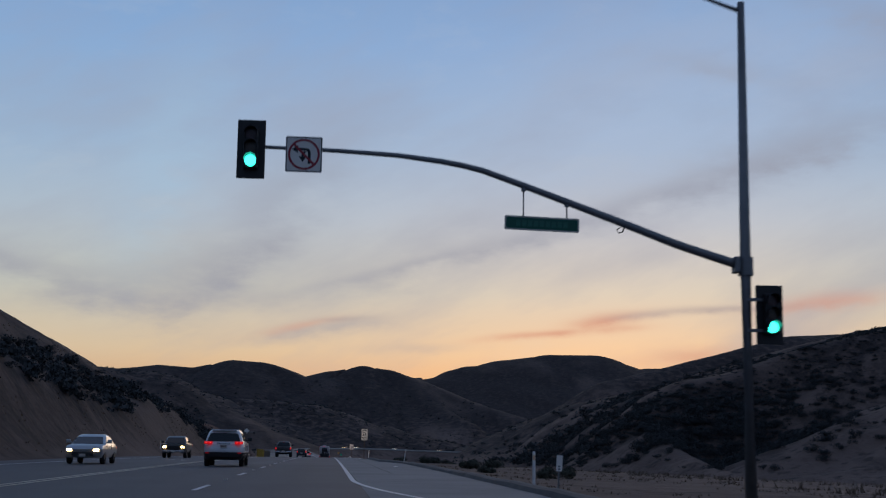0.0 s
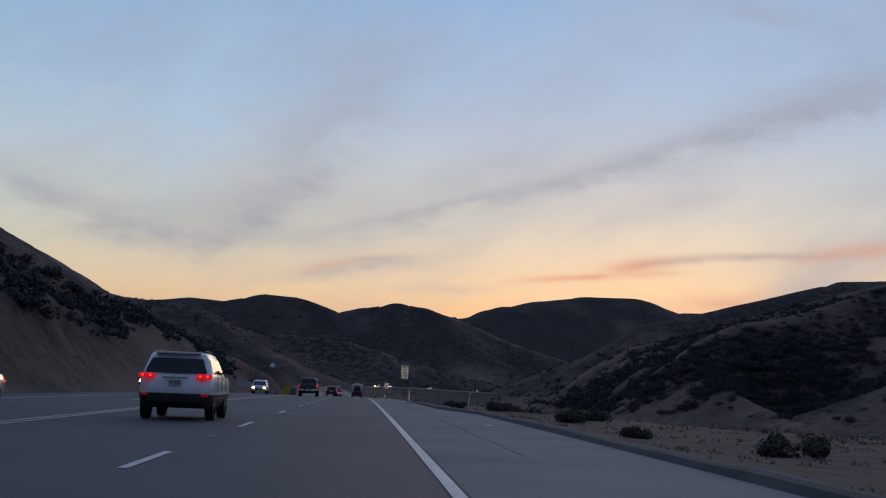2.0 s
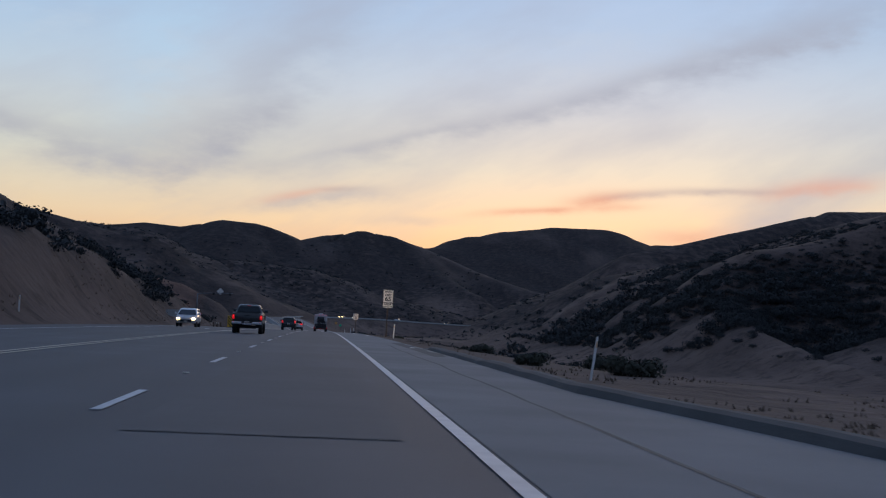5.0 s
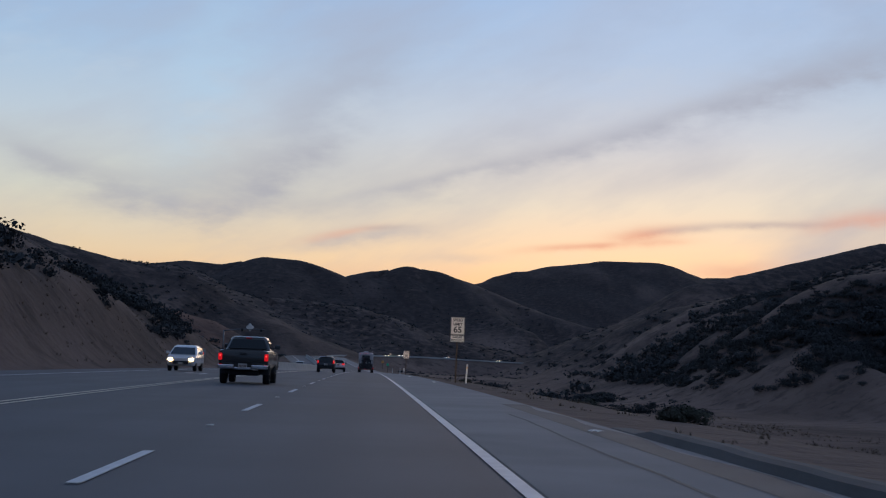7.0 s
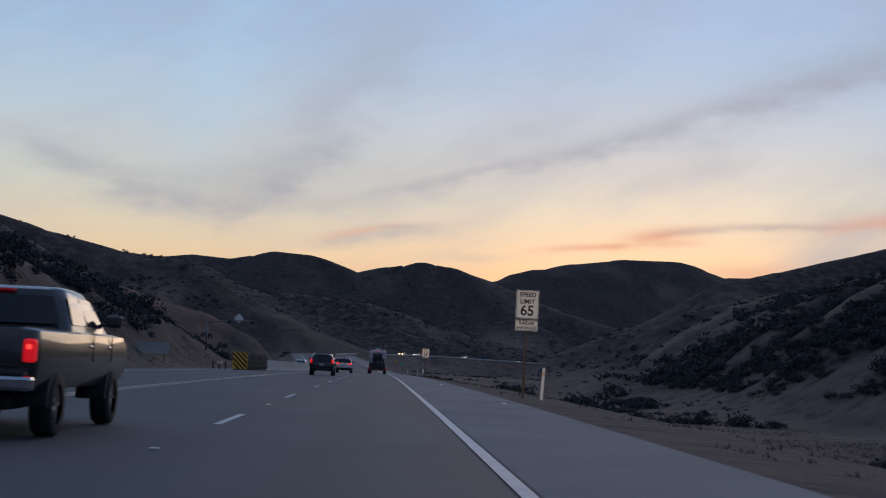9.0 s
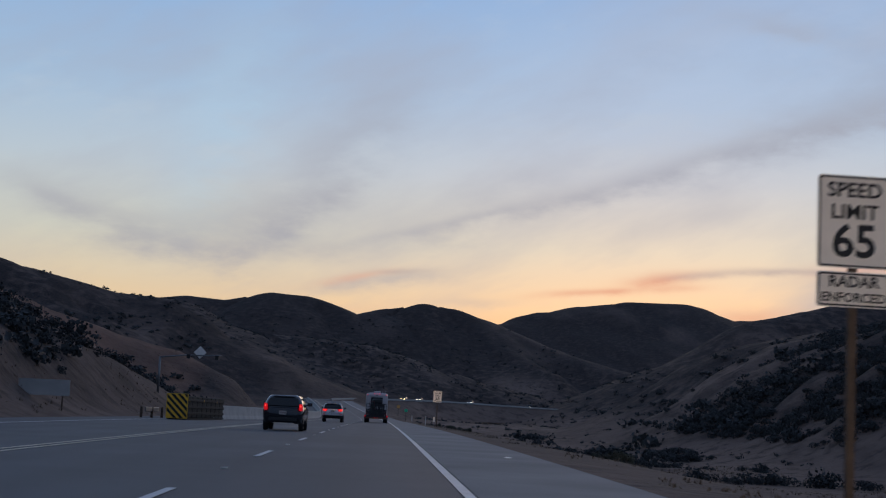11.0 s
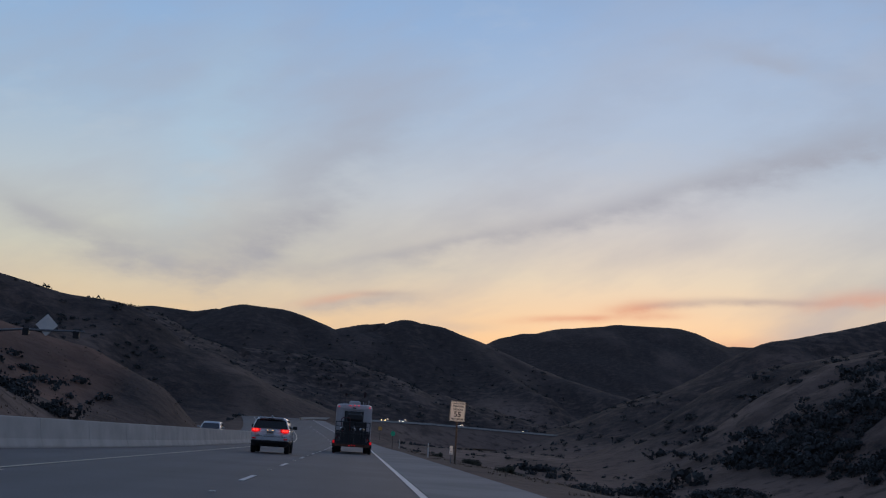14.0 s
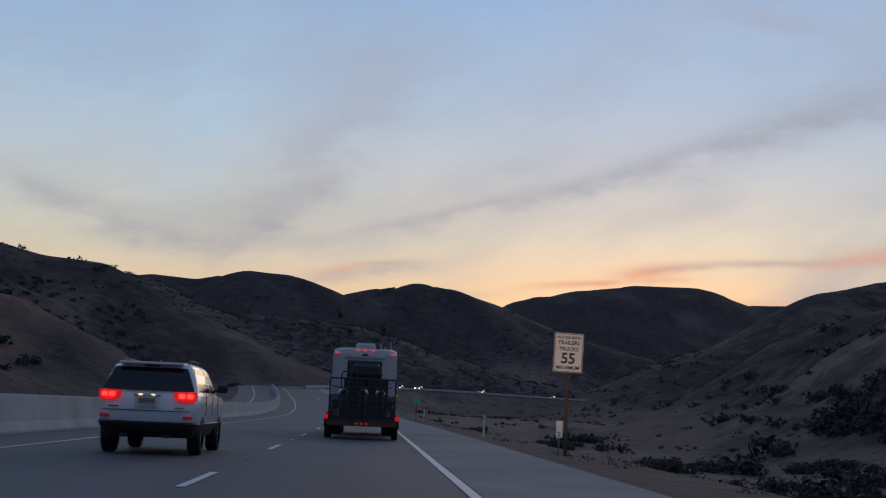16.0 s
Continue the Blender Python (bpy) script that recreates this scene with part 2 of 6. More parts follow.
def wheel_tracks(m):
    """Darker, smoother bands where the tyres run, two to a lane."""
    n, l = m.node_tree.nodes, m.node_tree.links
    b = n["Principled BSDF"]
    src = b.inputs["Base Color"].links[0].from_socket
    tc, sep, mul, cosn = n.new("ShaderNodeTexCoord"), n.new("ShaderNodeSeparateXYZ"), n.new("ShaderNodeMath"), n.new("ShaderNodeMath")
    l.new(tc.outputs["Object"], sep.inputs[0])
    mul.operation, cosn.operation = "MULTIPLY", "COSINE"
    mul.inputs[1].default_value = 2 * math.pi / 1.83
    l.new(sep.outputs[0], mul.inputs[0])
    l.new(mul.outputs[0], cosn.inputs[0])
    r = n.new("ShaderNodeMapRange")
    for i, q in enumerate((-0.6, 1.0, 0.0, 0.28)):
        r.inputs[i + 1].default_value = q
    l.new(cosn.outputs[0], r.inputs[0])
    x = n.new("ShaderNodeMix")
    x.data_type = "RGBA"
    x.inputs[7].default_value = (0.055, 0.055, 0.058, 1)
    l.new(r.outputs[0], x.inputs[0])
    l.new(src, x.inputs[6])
    # asphalt colour darkened up to y 72 round the junction, painting in a dimmer exposure
    dim_range = n.new("ShaderNodeMapRange")
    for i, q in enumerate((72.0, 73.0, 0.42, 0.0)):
        dim_range.inputs[i + 1].default_value = q
    l.new(sep.outputs[1], dim_range.inputs[0])
    dimmed = n.new("ShaderNodeMix")
    dimmed.data_type = "RGBA"
    dimmed.inputs[7].default_value = (0.040, 0.042, 0.047, 1)
    l.new(dim_range.outputs[0], dimmed.inputs[0])
    l.new(x.outputs[2], dimmed.inputs[6])
    l.new(dimmed.outputs[2], b.inputs["Base Color"])


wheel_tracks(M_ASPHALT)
M_SHOULDER = mat("worn_asphalt", (0.205, 0.204, 0.203), 0.85, vary=0.2, scale=0.3, fine=50, bump=0.3)
M_WHITE = mat("road_paint_white", (0.62, 0.62, 0.62), 0.6, vary=0.12, scale=3, fine=30, bump=0.05)
M_YELLOW = mat("road_paint_yellow", (0.62, 0.55, 0.42), 0.6, vary=0.12, scale=3, fine=30, bump=0.05)
M_CONC = mat("concrete", (0.42, 0.41, 0.39), 0.85, vary=0.15, scale=0.8, fine=25, bump=0.15)
M_STEEL = mat("galvanised_steel", (0.22, 0.225, 0.23), 0.5, 0.7, vary=0.1, scale=4, fine=60, bump=0.03)
M_WOOD = mat("weathered_wood", (0.10, 0.07, 0.05), 0.9, vary=0.3, scale=4, fine=40, bump=0.3)
M_SIGNW = mat("sign_white", (0.86, 0.81, 0.74), 0.5, vary=0.05, scale=3, fine=30, bump=0.0)
M_SIGNBK = mat("sign_black", (0.012, 0.012, 0.014), 0.5, vary=0.1, scale=3, fine=30, bump=0.0)
M_GREEN = mat("sign_green", (0.0, 0.10, 0.06), 0.45, vary=0.08, scale=3, fine=30, bump=0.0)
M_RED = mat("sign_red", (0.35, 0.03, 0.04), 0.5, vary=0.05, scale=3, fine=30, bump=0.0)
M_SHRUB = mat("shrub_leaf", (0.044, 0.049, 0.050), 0.9, vary=0.4, scale=1.0, fine=4, bump=0.0, rand=0.35)
M_GRASS = mat("dry_grass", (0.15, 0.108, 0.075), 0.95, vary=0.3, scale=0.5, fine=3, bump=0.0)
M_BLACK = mat("black_plastic", (0.012, 0.012, 0.013), 0.5, vary=0.2, scale=3, fine=40, bump=0.05)


# ---- helpers for meshes ----
def mesh_ob(name, bm, material, parent=None, label="", smooth=False):
    me = bpy.data.meshes.new(name)
    bm.normal_update()
    if smooth == "auto":
        for e in bm.edges:
            e.smooth = len(e.link_faces) == 2 and e.calc_face_angle(3.0) < 0.62
    bm.to_mesh(me)
    bm.free()
    for m in (material if isinstance(material, (list, tuple)) else [material]):
        me.materials.append(m)
    if smooth:
        for f in me.polygons:
            f.use_smooth = True
    ob = new(name, me)
    if parent:
        ob.parent = parent
    if label:
        ob["label"] = label
    return ob


def part(name, bm, material, parent, label="", smooth=False):
    return mesh_ob(name, bm, material, parent, label, smooth)


def box(bm, cx, cy, cz, sx, sy, sz, bevel=0.0, rot=None):
    r = bmesh.ops.create_cube(bm, size=1.0)
    vs = r["verts"]
    bmesh.ops.scale(bm, vec=(sx, sy, sz), verts=vs)
    if bevel:
        es = list({e for v in vs for e in v.link_edges})
        rb = bmesh.ops.bevel(bm, geom=es, offset=bevel, segments=2, profile=0.5, affect="EDGES")
        vs = list({v for f in rb["faces"] for v in f.verts} | {v for v in vs if v.is_valid})
    if rot:
        bmesh.ops.rotate(bm, cent=(0, 0, 0), matrix=Euler([radians(a) for a in rot]).to_matrix(), verts=vs)
    bmesh.ops.translate(bm, vec=(cx, cy, cz), verts=vs)
    return vs


def tube(bm, a, b, r0, r1=None, seg=10):
    """A closed tapered rod from a to b."""
    a, b = Vector(a), Vector(b)
    r1 = r0 if r1 is None else r1
    q = (b - a).to_track_quat("Z", "Y").to_matrix().to_4x4()
    m = Matrix.Translation((a + b) / 2) @ q
    return bmesh.ops.create_cone(bm, cap_ends=True, segments=seg, radius1=r0, radius2=r1, depth=(b - a).length, matrix=m)["verts"]


def pipe(bm, pts, radii, seg=10):
    """A rod along a line of points, with a radius at each."""
    pts = [Vector(p) for p in pts]
    rings = []
    for i, p in enumerate(pts):
        d = (pts[min(i + 1, len(pts) - 1)] - pts[max(i - 1, 0)]).normalized()
        q = d.to_track_quat("Z", "Y")
        rings.append([bm.verts.new(p + q @ Vector((radii[i] * math.cos(k * 2 * math.pi / seg), radii[i] * math.sin(k * 2 * math.pi / seg), 0))) for k in range(seg)])
    for a, b in zip(rings, rings[1:]):
        for k in range(seg):
            bm.faces.new((a[k], a[(k + 1) % seg], b[(k + 1) % seg], b[k]))
    bm.faces.new(rings[0][::-1])
    bm.faces.new(rings[-1])


def empty(name, m=None):
    ob = new(name)
    ob.empty_display_size = 0.2
    if m is not None:
        ob.matrix_world = m
    return ob


def words(name, text, size, material, parent, m, label=""):
    """Raised lettering with the built-in font, turned into a mesh. Its middle lies at m, and it reads along m's x axis."""
    cu = bpy.data.curves.new(name, "FONT")
    cu.body, cu.size, cu.align_x, cu.align_y, cu.extrude, cu.offset = text, size, "CENTER", "CENTER", 0.002, size * 0.021
    cu.resolution_u = 3
    tmp = bpy.data.objects.new(name, cu)
    me = bpy.data.meshes.new_from_object(tmp)
    bpy.data.objects.remove(tmp)
    me.materials.clear()
    me.materials.append(material)
    ob = new(name, me)
    ob.parent = parent
    ob.matrix_basis = m
    if label:
        ob["label"] = label
    return ob


# ---- the land ----
def value_noise(x, y, seed):
    xi, yi = np.floor(x).astype(np.int64), np.floor(y).astype(np.int64)
    fx, fy = x - xi, y - yi
    fx, fy = fx * fx * (3 - 2 * fx), fy * fy * (3 - 2 * fy)

    def h(i, j):
        k = (i * 374761393 + j * 668265263 + seed * 974634777) & 0x7FFFFFFF
        k = ((k ^ (k >> 13)) * 1274126177) & 0x7FFFFFFF
        return ((k ^ (k >> 16)) & 0xFFFF) / 65535.0

    return (h(xi, yi) * (1 - fx) + h(xi + 1, yi) * fx) * (1 - fy) + (h(xi, yi + 1) * (1 - fx) + h(xi + 1, yi + 1) * fx) * fy


def fbm(x, y, seed, octaves=4):
    out, amp = 0.0, 0.5
    for k in range(octaves):
        out = out + amp * (value_noise(x * 2 ** k, y * 2 ** k, seed + k) - 0.5)
        amp *= 0.5
    return out


def ridge(X, Y, line, slope, r):
    """Height of a rounded ridge whose crest runs along line (x, y, z), and how far below the crest each spot lies."""
    best, fall = np.full(X.shape, -1e3), np.zeros(X.shape)
    for (x0, y0, z0), (x1, y1, z1) in zip(line, line[1:]):
        dx, dy = x1 - x0, y1 - y0
        t = np.clip(((X - x0) * dx + (Y - y0) * dy) / (dx * dx + dy * dy), 0, 1)
        d = np.hypot(X - x0 - t * dx, Y - y0 - t * dy)
        drop = slope * (np.sqrt(d * d + r * r) - r)
        h = z0 + t * (z1 - z0) - drop
        fall = np.where(h > best, drop, fall)
        best = np.maximum(best, h)
    return best, fall


def bend_x(y):
    """Sideways run of the carriageway: straight, then a drift to the left before the far bend."""
    far = np.clip(np.asarray(y, float) - 350.0, 0, 400.0)
    return -0.00025 * far * far


RIDGES = [
    # crest, slope of the sides, roundness
    ([(-380, 1120, 66), (-260, 1140, 74), (-185, 1150, 80), (-146, 1150, 84.3), (-118, 1150, 82.3), (-84, 1150, 89.3), (-62, 1150, 88), (-43, 1150, 76.5), (-20, 1150, 75.3), (2, 1150, 81.5), (28, 1150, 86.4),
      (46, 1150, 83.8), (76, 1145, 69), (110, 1110, 56.4), (150, 1040, 40)], 0.42, 14),
    ([(60, 1620, 95), (110, 1600, 106.8), (170, 1600, 121.5), (212, 1600, 129.6), (265, 1600, 137), (320, 1600, 137.5), (345, 1600, 127), (384, 1600, 122.5), (480, 1600, 125.6), (700, 1650, 150)], 0.40, 30),
    ([(-200, 960, 71.4), (-122, 910, 62), (-98, 900, 52.6), (-89, 900, 48.2), (-64, 900, 45), (-36, 900, 43.5), (-14, 895, 41), (0, 890, 35.5), (28, 885, 28.5), (51, 880, 23), (71, 870, 18), (96, 850, 7)], 0.36, 16),
    # left
    ([(-200, 620, 71.9), (-138, 645, 52.2), (-94, 653, 42.3), (-81, 653, 41.2), (-74, 653, 34.5), (-60, 653, 24.5), (-51, 653, 18.5), (-40, 653, 12), (-33, 653, 6)], 0.45, 8),
    ([(-64, -150, 24), (-60, -40, 24), (-54, 60, 25), (-51, 150, 24.1), (-48, 200, 20.8), (-46, 252, 18.2), (-50, 303, 18.6), (-62, 345, 22)], 0.56, 5),
    ([(-100, 360, 31), (-62, 398, 20), (-46, 408, 15), (-39, 411, 13.2), (-23, 416, 4.2)], 0.52, 4),
    # right
    ([(86, 330, -10), (96, 331, -7), (110, 332, -2), (126, 334, 5), (143, 338, 14), (172, 345, 29), (230, 350, 48)], 0.42, 5),
    ([(470, 905, 111), (345, 850, 91.3), (280, 790, 82.8), (178, 735, 55.1), (156, 724, 49.9), (139, 715, 40.4), (105, 700, 20.4), (80, 690, 5)], 0.44, 8),
]


VALLEY_SIDE = [(36, 550, -8), (44, 555, -4), (52, 558, 0.5), (62, 560, 6), (72, 560, 11.9), (85, 560, 20.7), (98, 558, 26.9), (112, 546, 30.2), (125, 522, 32.3), (145, 482, 39.5), (172, 462, 47), (240, 440, 62), (360, 400, 80)]


def valley_side(X, Y):
    """The long hillside to the right: it climbs away from the road and hardly falls along it."""
    xs_, ys_, zs_ = (np.array([p[k] for p in VALLEY_SIDE], float) for k in range(3))
    zc = np.where(X < 36, -8 - 0.6 * (36 - X), np.interp(X, xs_, zs_))
    d = np.interp(X, xs_, ys_) - Y
    along = np.interp(X, [70, 88, 108], [0.075, 0.055, 0.012])
    drop = np.where(d > 0, along * (np.sqrt(d * d + 900) - 30) + 0.10 * np.clip(d - 170, 0, 400), 0.5 * (np.sqrt(d * d + 36) - 6))
    # a side gully parts it from the bare spur nearer the road
    g = np.clip((X - 88) / 22, 0, 1)
    drop = drop + 0.72 * g * g * (3 - 2 * g) * np.clip(398 - Y, 0, 60)
    return zc - drop, drop + 2.0 * np.clip(d / 20, 0, 1)


def spurs(line, seed, every, run, start, grade, lean, slope, r):
    """Side ridges that run down from a crest towards -y, at uneven distances."""
    g = np.random.default_rng(seed)
    out, x = [], line[0][0] + every
    xs_, ys_, zs_ = (np.array([p[k] for p in line], float) for k in range(3))
    while x < line[-1][0]:
        y0, z0 = float(np.interp(x, xs_, ys_)), float(np.interp(x, xs_, zs_))
        n, pts = 5, []
        turn = lean + g.normal(0, 0.2)
        length = min(run * g.uniform(0.75, 1.2), 0.85 * z0 / grade)
        for k in range(n):
            d = length * k / (n - 1)
            pts.append((x + turn * d + 5 * g.normal() * (k > 0), y0 - 12 - d, z0 - start - grade * d * g.uniform(0.92, 1.05)))
        out.append((pts, slope, r))
        x += every * g.uniform(0.6, 1.4)
    return out


RIDGES += spurs(RIDGES[0][0][2:], 3, 34, 170, 9, 0.30, 0.25, 0.50, 5)
RIDGES += spurs(RIDGES[1][0], 4, 60, 260, 13, 0.29, -0.15, 0.45, 9)
RIDGES += spurs(RIDGES[2][0][1:-1], 5, 30, 90, 5, 0.25, 0.35, 0.44, 4)
RIDGES += spurs(RIDGES[3][0][1:-1], 6, 22, 75, 5, 0.30, 0.30, 0.55, 3)


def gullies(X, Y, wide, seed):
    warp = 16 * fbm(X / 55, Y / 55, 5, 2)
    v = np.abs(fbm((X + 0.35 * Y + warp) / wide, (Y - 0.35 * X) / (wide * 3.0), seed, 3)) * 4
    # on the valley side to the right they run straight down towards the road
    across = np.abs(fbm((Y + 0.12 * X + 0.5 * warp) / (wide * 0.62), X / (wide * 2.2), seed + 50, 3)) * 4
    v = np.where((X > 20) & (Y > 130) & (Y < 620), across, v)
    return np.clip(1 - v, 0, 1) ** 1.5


def scrub_shade_near(X, Y):
    """How thick the brush stands on the near slopes: along the gullies, in uneven patches. Also masks the shade painted
    there.
    """
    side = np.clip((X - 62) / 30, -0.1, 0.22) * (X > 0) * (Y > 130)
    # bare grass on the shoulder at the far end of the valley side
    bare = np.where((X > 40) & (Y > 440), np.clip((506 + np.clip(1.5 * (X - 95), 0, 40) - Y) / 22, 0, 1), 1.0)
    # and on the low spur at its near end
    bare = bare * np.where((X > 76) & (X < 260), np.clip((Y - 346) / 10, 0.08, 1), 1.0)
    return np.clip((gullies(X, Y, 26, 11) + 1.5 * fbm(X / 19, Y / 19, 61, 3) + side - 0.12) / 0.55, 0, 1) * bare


# gully mask of the far hills, for shade painted into their colour
def scrub_shade_far(X, Y):
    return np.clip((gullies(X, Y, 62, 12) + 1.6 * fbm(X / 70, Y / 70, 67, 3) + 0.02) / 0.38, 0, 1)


def land_z(X, Y):
    X, Y = np.asarray(X, float), np.asarray(Y, float)
    rz = road_z(Y)
    side = X - bend_x(Y)
    base = rz - 0.12 - 0.035 * np.clip(side - 6, 0, 40) + 0.22 * np.clip(side - 140, 0, 400) + 0.16 * np.clip(-side - 22, 0, 60)
    # the carriageway runs along a bank above the valley floor
    bank = np.clip((side - 4.5) / 16, 0, 1) * np.clip((Y - 105) / 40, 0, 1)
    base = base - 4.0 * bank * bank * (3 - 2 * bank)
    base = np.where(Y > 470, np.minimum(base, 3 + 0.015 * (Y - 470) + 0.2 * np.clip(np.abs(X) - 120, 0, 1500)), base)
    pairs = [ridge(X, Y, *r) for r in RIDGES] + [valley_side(X, Y)]
    hs = np.stack([base] + [p[0] for p in pairs])
    falls = np.stack([np.zeros(X.shape)] + [p[1] for p in pairs])
    k = 0.55
    top = hs.max(0)
    z = top + np.log(np.exp((hs - top) * k).sum(0)) / k
    share = np.exp((hs - top) * 0.25)
    fall = (falls * share).sum(0) / share.sum(0)
    lift = np.clip((z - base) / 12.0, 0, 1)
    # runnels cut into the flanks, none on the crests; broader ones on the far hills
    far = np.clip((Y - 500) / 300, 0, 1)
    cut = np.clip(fall / np.where((X > 20) & (Y > 130) & (Y < 620), 3.0, 9.0), 0, 1) * lift
    z = z - cut * (gullies(X, Y, 26, 11) * np.where((X > 20) & (Y < 620), 2.2, 3.4) * (1 - far) + gullies(X, Y, 62, 12) * (2.2 + 3.5 * far))
    z = z + lift * (fbm(X / 80, Y / 80, 21, 3) * 3 * np.clip(fall / 6, 0.15, 1) + fbm(X / 9, Y / 9, 31, 3) * (1.3 - 0.8 * far))
    # the bed of the road and its verges
    flat = rz - 0.12 - 0.05 * np.clip(side - 4, 0, 6)
    w = np.clip((np.maximum((side - 4.4) * np.where(Y > 105, 1.5, 1.0) - np.where(Y > 105, 0.0, 3.6), -18.5 - side)) / 8.0, 0, 1)
    w = w * w * (3 - 2 * w)
    w = np.where(Y < 575, w, np.maximum(w, np.clip((Y - 575) / 30, 0, 1)))
    z = flat * (1 - w) + z * w
    return z + 0.12 * fbm(X / 2.5, Y / 2.5, 41, 3) * np.clip(np.maximum(side - 3.5, -20 - side), 0, 1)


def spread(near, step, growth, far):
    out, s = [near], step
    while out[-1] < far:
        s = min(s * growth, 60.0)
        out.append(out[-1] + s)
    return out


def build_land():
    right = spread(6.0, 0.6, 1.022, 2600.0)
    left = [-v for v in spread(18.0, 0.8, 1.024, 2600.0)][::-1]
    xs = np.array(left + list(np.arange(-17.0, 5.5, 1.0)) + right)
    ys = np.array([-v for v in spread(40, 4, 1.15, 1500)][::-1] + list(np.arange(-38, 340, 1.6)) + list(np.arange(340, 760, 2.6)) + spread(760, 4.0, 1.02, 4200.0))
    ys = np.unique(np.concatenate([ys, np.arange(880, 915, 3.0), np.arange(1095, 1166, 3.0), np.arange(1586, 1616, 5.0)]))
    X, Y = np.meshgrid(xs, ys)
    Z = land_z(X, Y)
    nx, ny = len(xs), len(ys)
    verts = np.stack([X, Y, Z], -1).reshape(-1, 3)
    i = np.arange((ny - 1) * (nx - 1))
    r, c = i // (nx - 1), i % (nx - 1)
    a = r * nx + c
    faces = np.stack([a, a + 1, a + nx + 1, a + nx], -1)
    me = bpy.data.meshes.new("ground")
    me.from_pydata(verts.tolist(), [], faces.tolist())
    me.polygons.foreach_set("use_smooth", [True] * len(me.polygons))
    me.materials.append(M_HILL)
    me.update()
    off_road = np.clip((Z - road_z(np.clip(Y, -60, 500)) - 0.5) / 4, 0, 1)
    # undergrowth and painted gully shade, stored as one ground attribute
    cover = np.where(Y < 520, scrub_shade_near(X, Y), scrub_shade_far(X, Y)) * off_road
    me.attributes.new("scrub_shade", "FLOAT", "POINT").data.foreach_set("value", cover.ravel().astype(np.float32))
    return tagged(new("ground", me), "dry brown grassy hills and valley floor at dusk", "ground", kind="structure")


build_land()


# ---- the road ----
def strip(name, x0, x1, y0, y1, lift, material, label, category="", step=2.0, parent=None, wave=0.0):
    """A thin sheet along the road between two sideways offsets, which may be functions of y."""
    bm = bmesh.new()
    ys = list(np.arange(y0, y1, step)) + [y1]
    cols = []
    for y in ys:
        a = x0(y) if callable(x0) else x0
        b = x1(y) if callable(x1) else x1
        n = max(1, int((b - a) / 2.5))
        bx, z = float(bend_x(y)), float(road_z(y)) + lift
        cols.append([bm.verts.new((bx + a + (b - a) * k / n + (wave * float(fbm(np.array(y / 3.0), np.array(k * 7.7), 3)) if wave else 0), y, z)) for k in range(n + 1)])
    for p, q in zip(cols, cols[1:]):
        if len(p) == len(q):
            for k in range(len(p) - 1):
                bm.faces.new((p[k], p[k + 1], q[k + 1], q[k]))
    ob = mesh_ob(name, bm, material, parent)
    if parent is None:
        tagged(ob, label, category, kind="structure")
    return ob


def verge(y):
    return 2.9 + 1.05 * (1 - min(1, max(0, (y - 84) / 12)))


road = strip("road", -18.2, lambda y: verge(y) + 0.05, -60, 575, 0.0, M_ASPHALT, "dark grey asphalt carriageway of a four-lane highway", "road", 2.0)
strip("shoulder", 0.12, verge, -60, 575, 0.006, M_SHOULDER, "pale worn asphalt shoulder beside the edge line", "shoulder", 1.0)


def edge_x(y):
    return 0.0063 * max(0.0, 40.0 - y) ** 2


strip("edge_line", lambda y: edge_x(y) - 0.075, lambda y: edge_x(y) + 0.075, 18, 575, 0.014, M_WHITE, "white painted edge line", "road marking", 1.0)
strip("yellow_line", -8.44, -8.32, -30, 575, 0.012, M_YELLOW, "faded yellow painted median line", "road marking")
strip("yellow_line", -8.14, -8.02, -30, 262, 0.012, M_YELLOW, "faded yellow painted median line", "road marking")
strip("opposite_edge_line", -15.1, -14.95, -30, 575, 0.012, M_WHITE, "white painted line beyond the median", "road marking")

dash_bm = bmesh.new()
box(dash_bm, 0, 0, 0, 0.115, 3.66, 0.008)
dash_me = bpy.data.meshes.new("lane_dash")
dash_bm.to_mesh(dash_me)
dash_bm.free()
dash_me.materials.append(M_WHITE)
stud_bm = bmesh.new()
box(stud_bm, 0, 0, 0.009, 0.11, 0.10, 0.018, 0.006)
stud_me = bpy.data.meshes.new("road_stud")
stud_bm.to_mesh(stud_me)
stud_bm.free()
stud_me.materials.append(M_SIGNW)
for k in range(-3, 36):
    y = DASH0 + 14.63 * k
    slope = math.atan((float(road_z(y + 3.66)) - float(road_z(y))) / 3.66)
    d = new("lane_dash", dash_me)
    d.matrix_world = pose(-3.66 + float(bend_x(y)), y + 1.83, float(road_z(y + 1.83)) + 0.012, math.degrees(slope))
    tagged(d, "white painted lane dash on dark asphalt", "road marking", "lane dashes", "structure")
    d = new("road_stud", stud_me)
    d.matrix_world = pose(-3.66 + float(bend_x(y)), y - 5.5, float(road_z(y - 5.5)) + 0.006)
    tagged(d, "small pale reflective road stud", "road stud", "road studs")


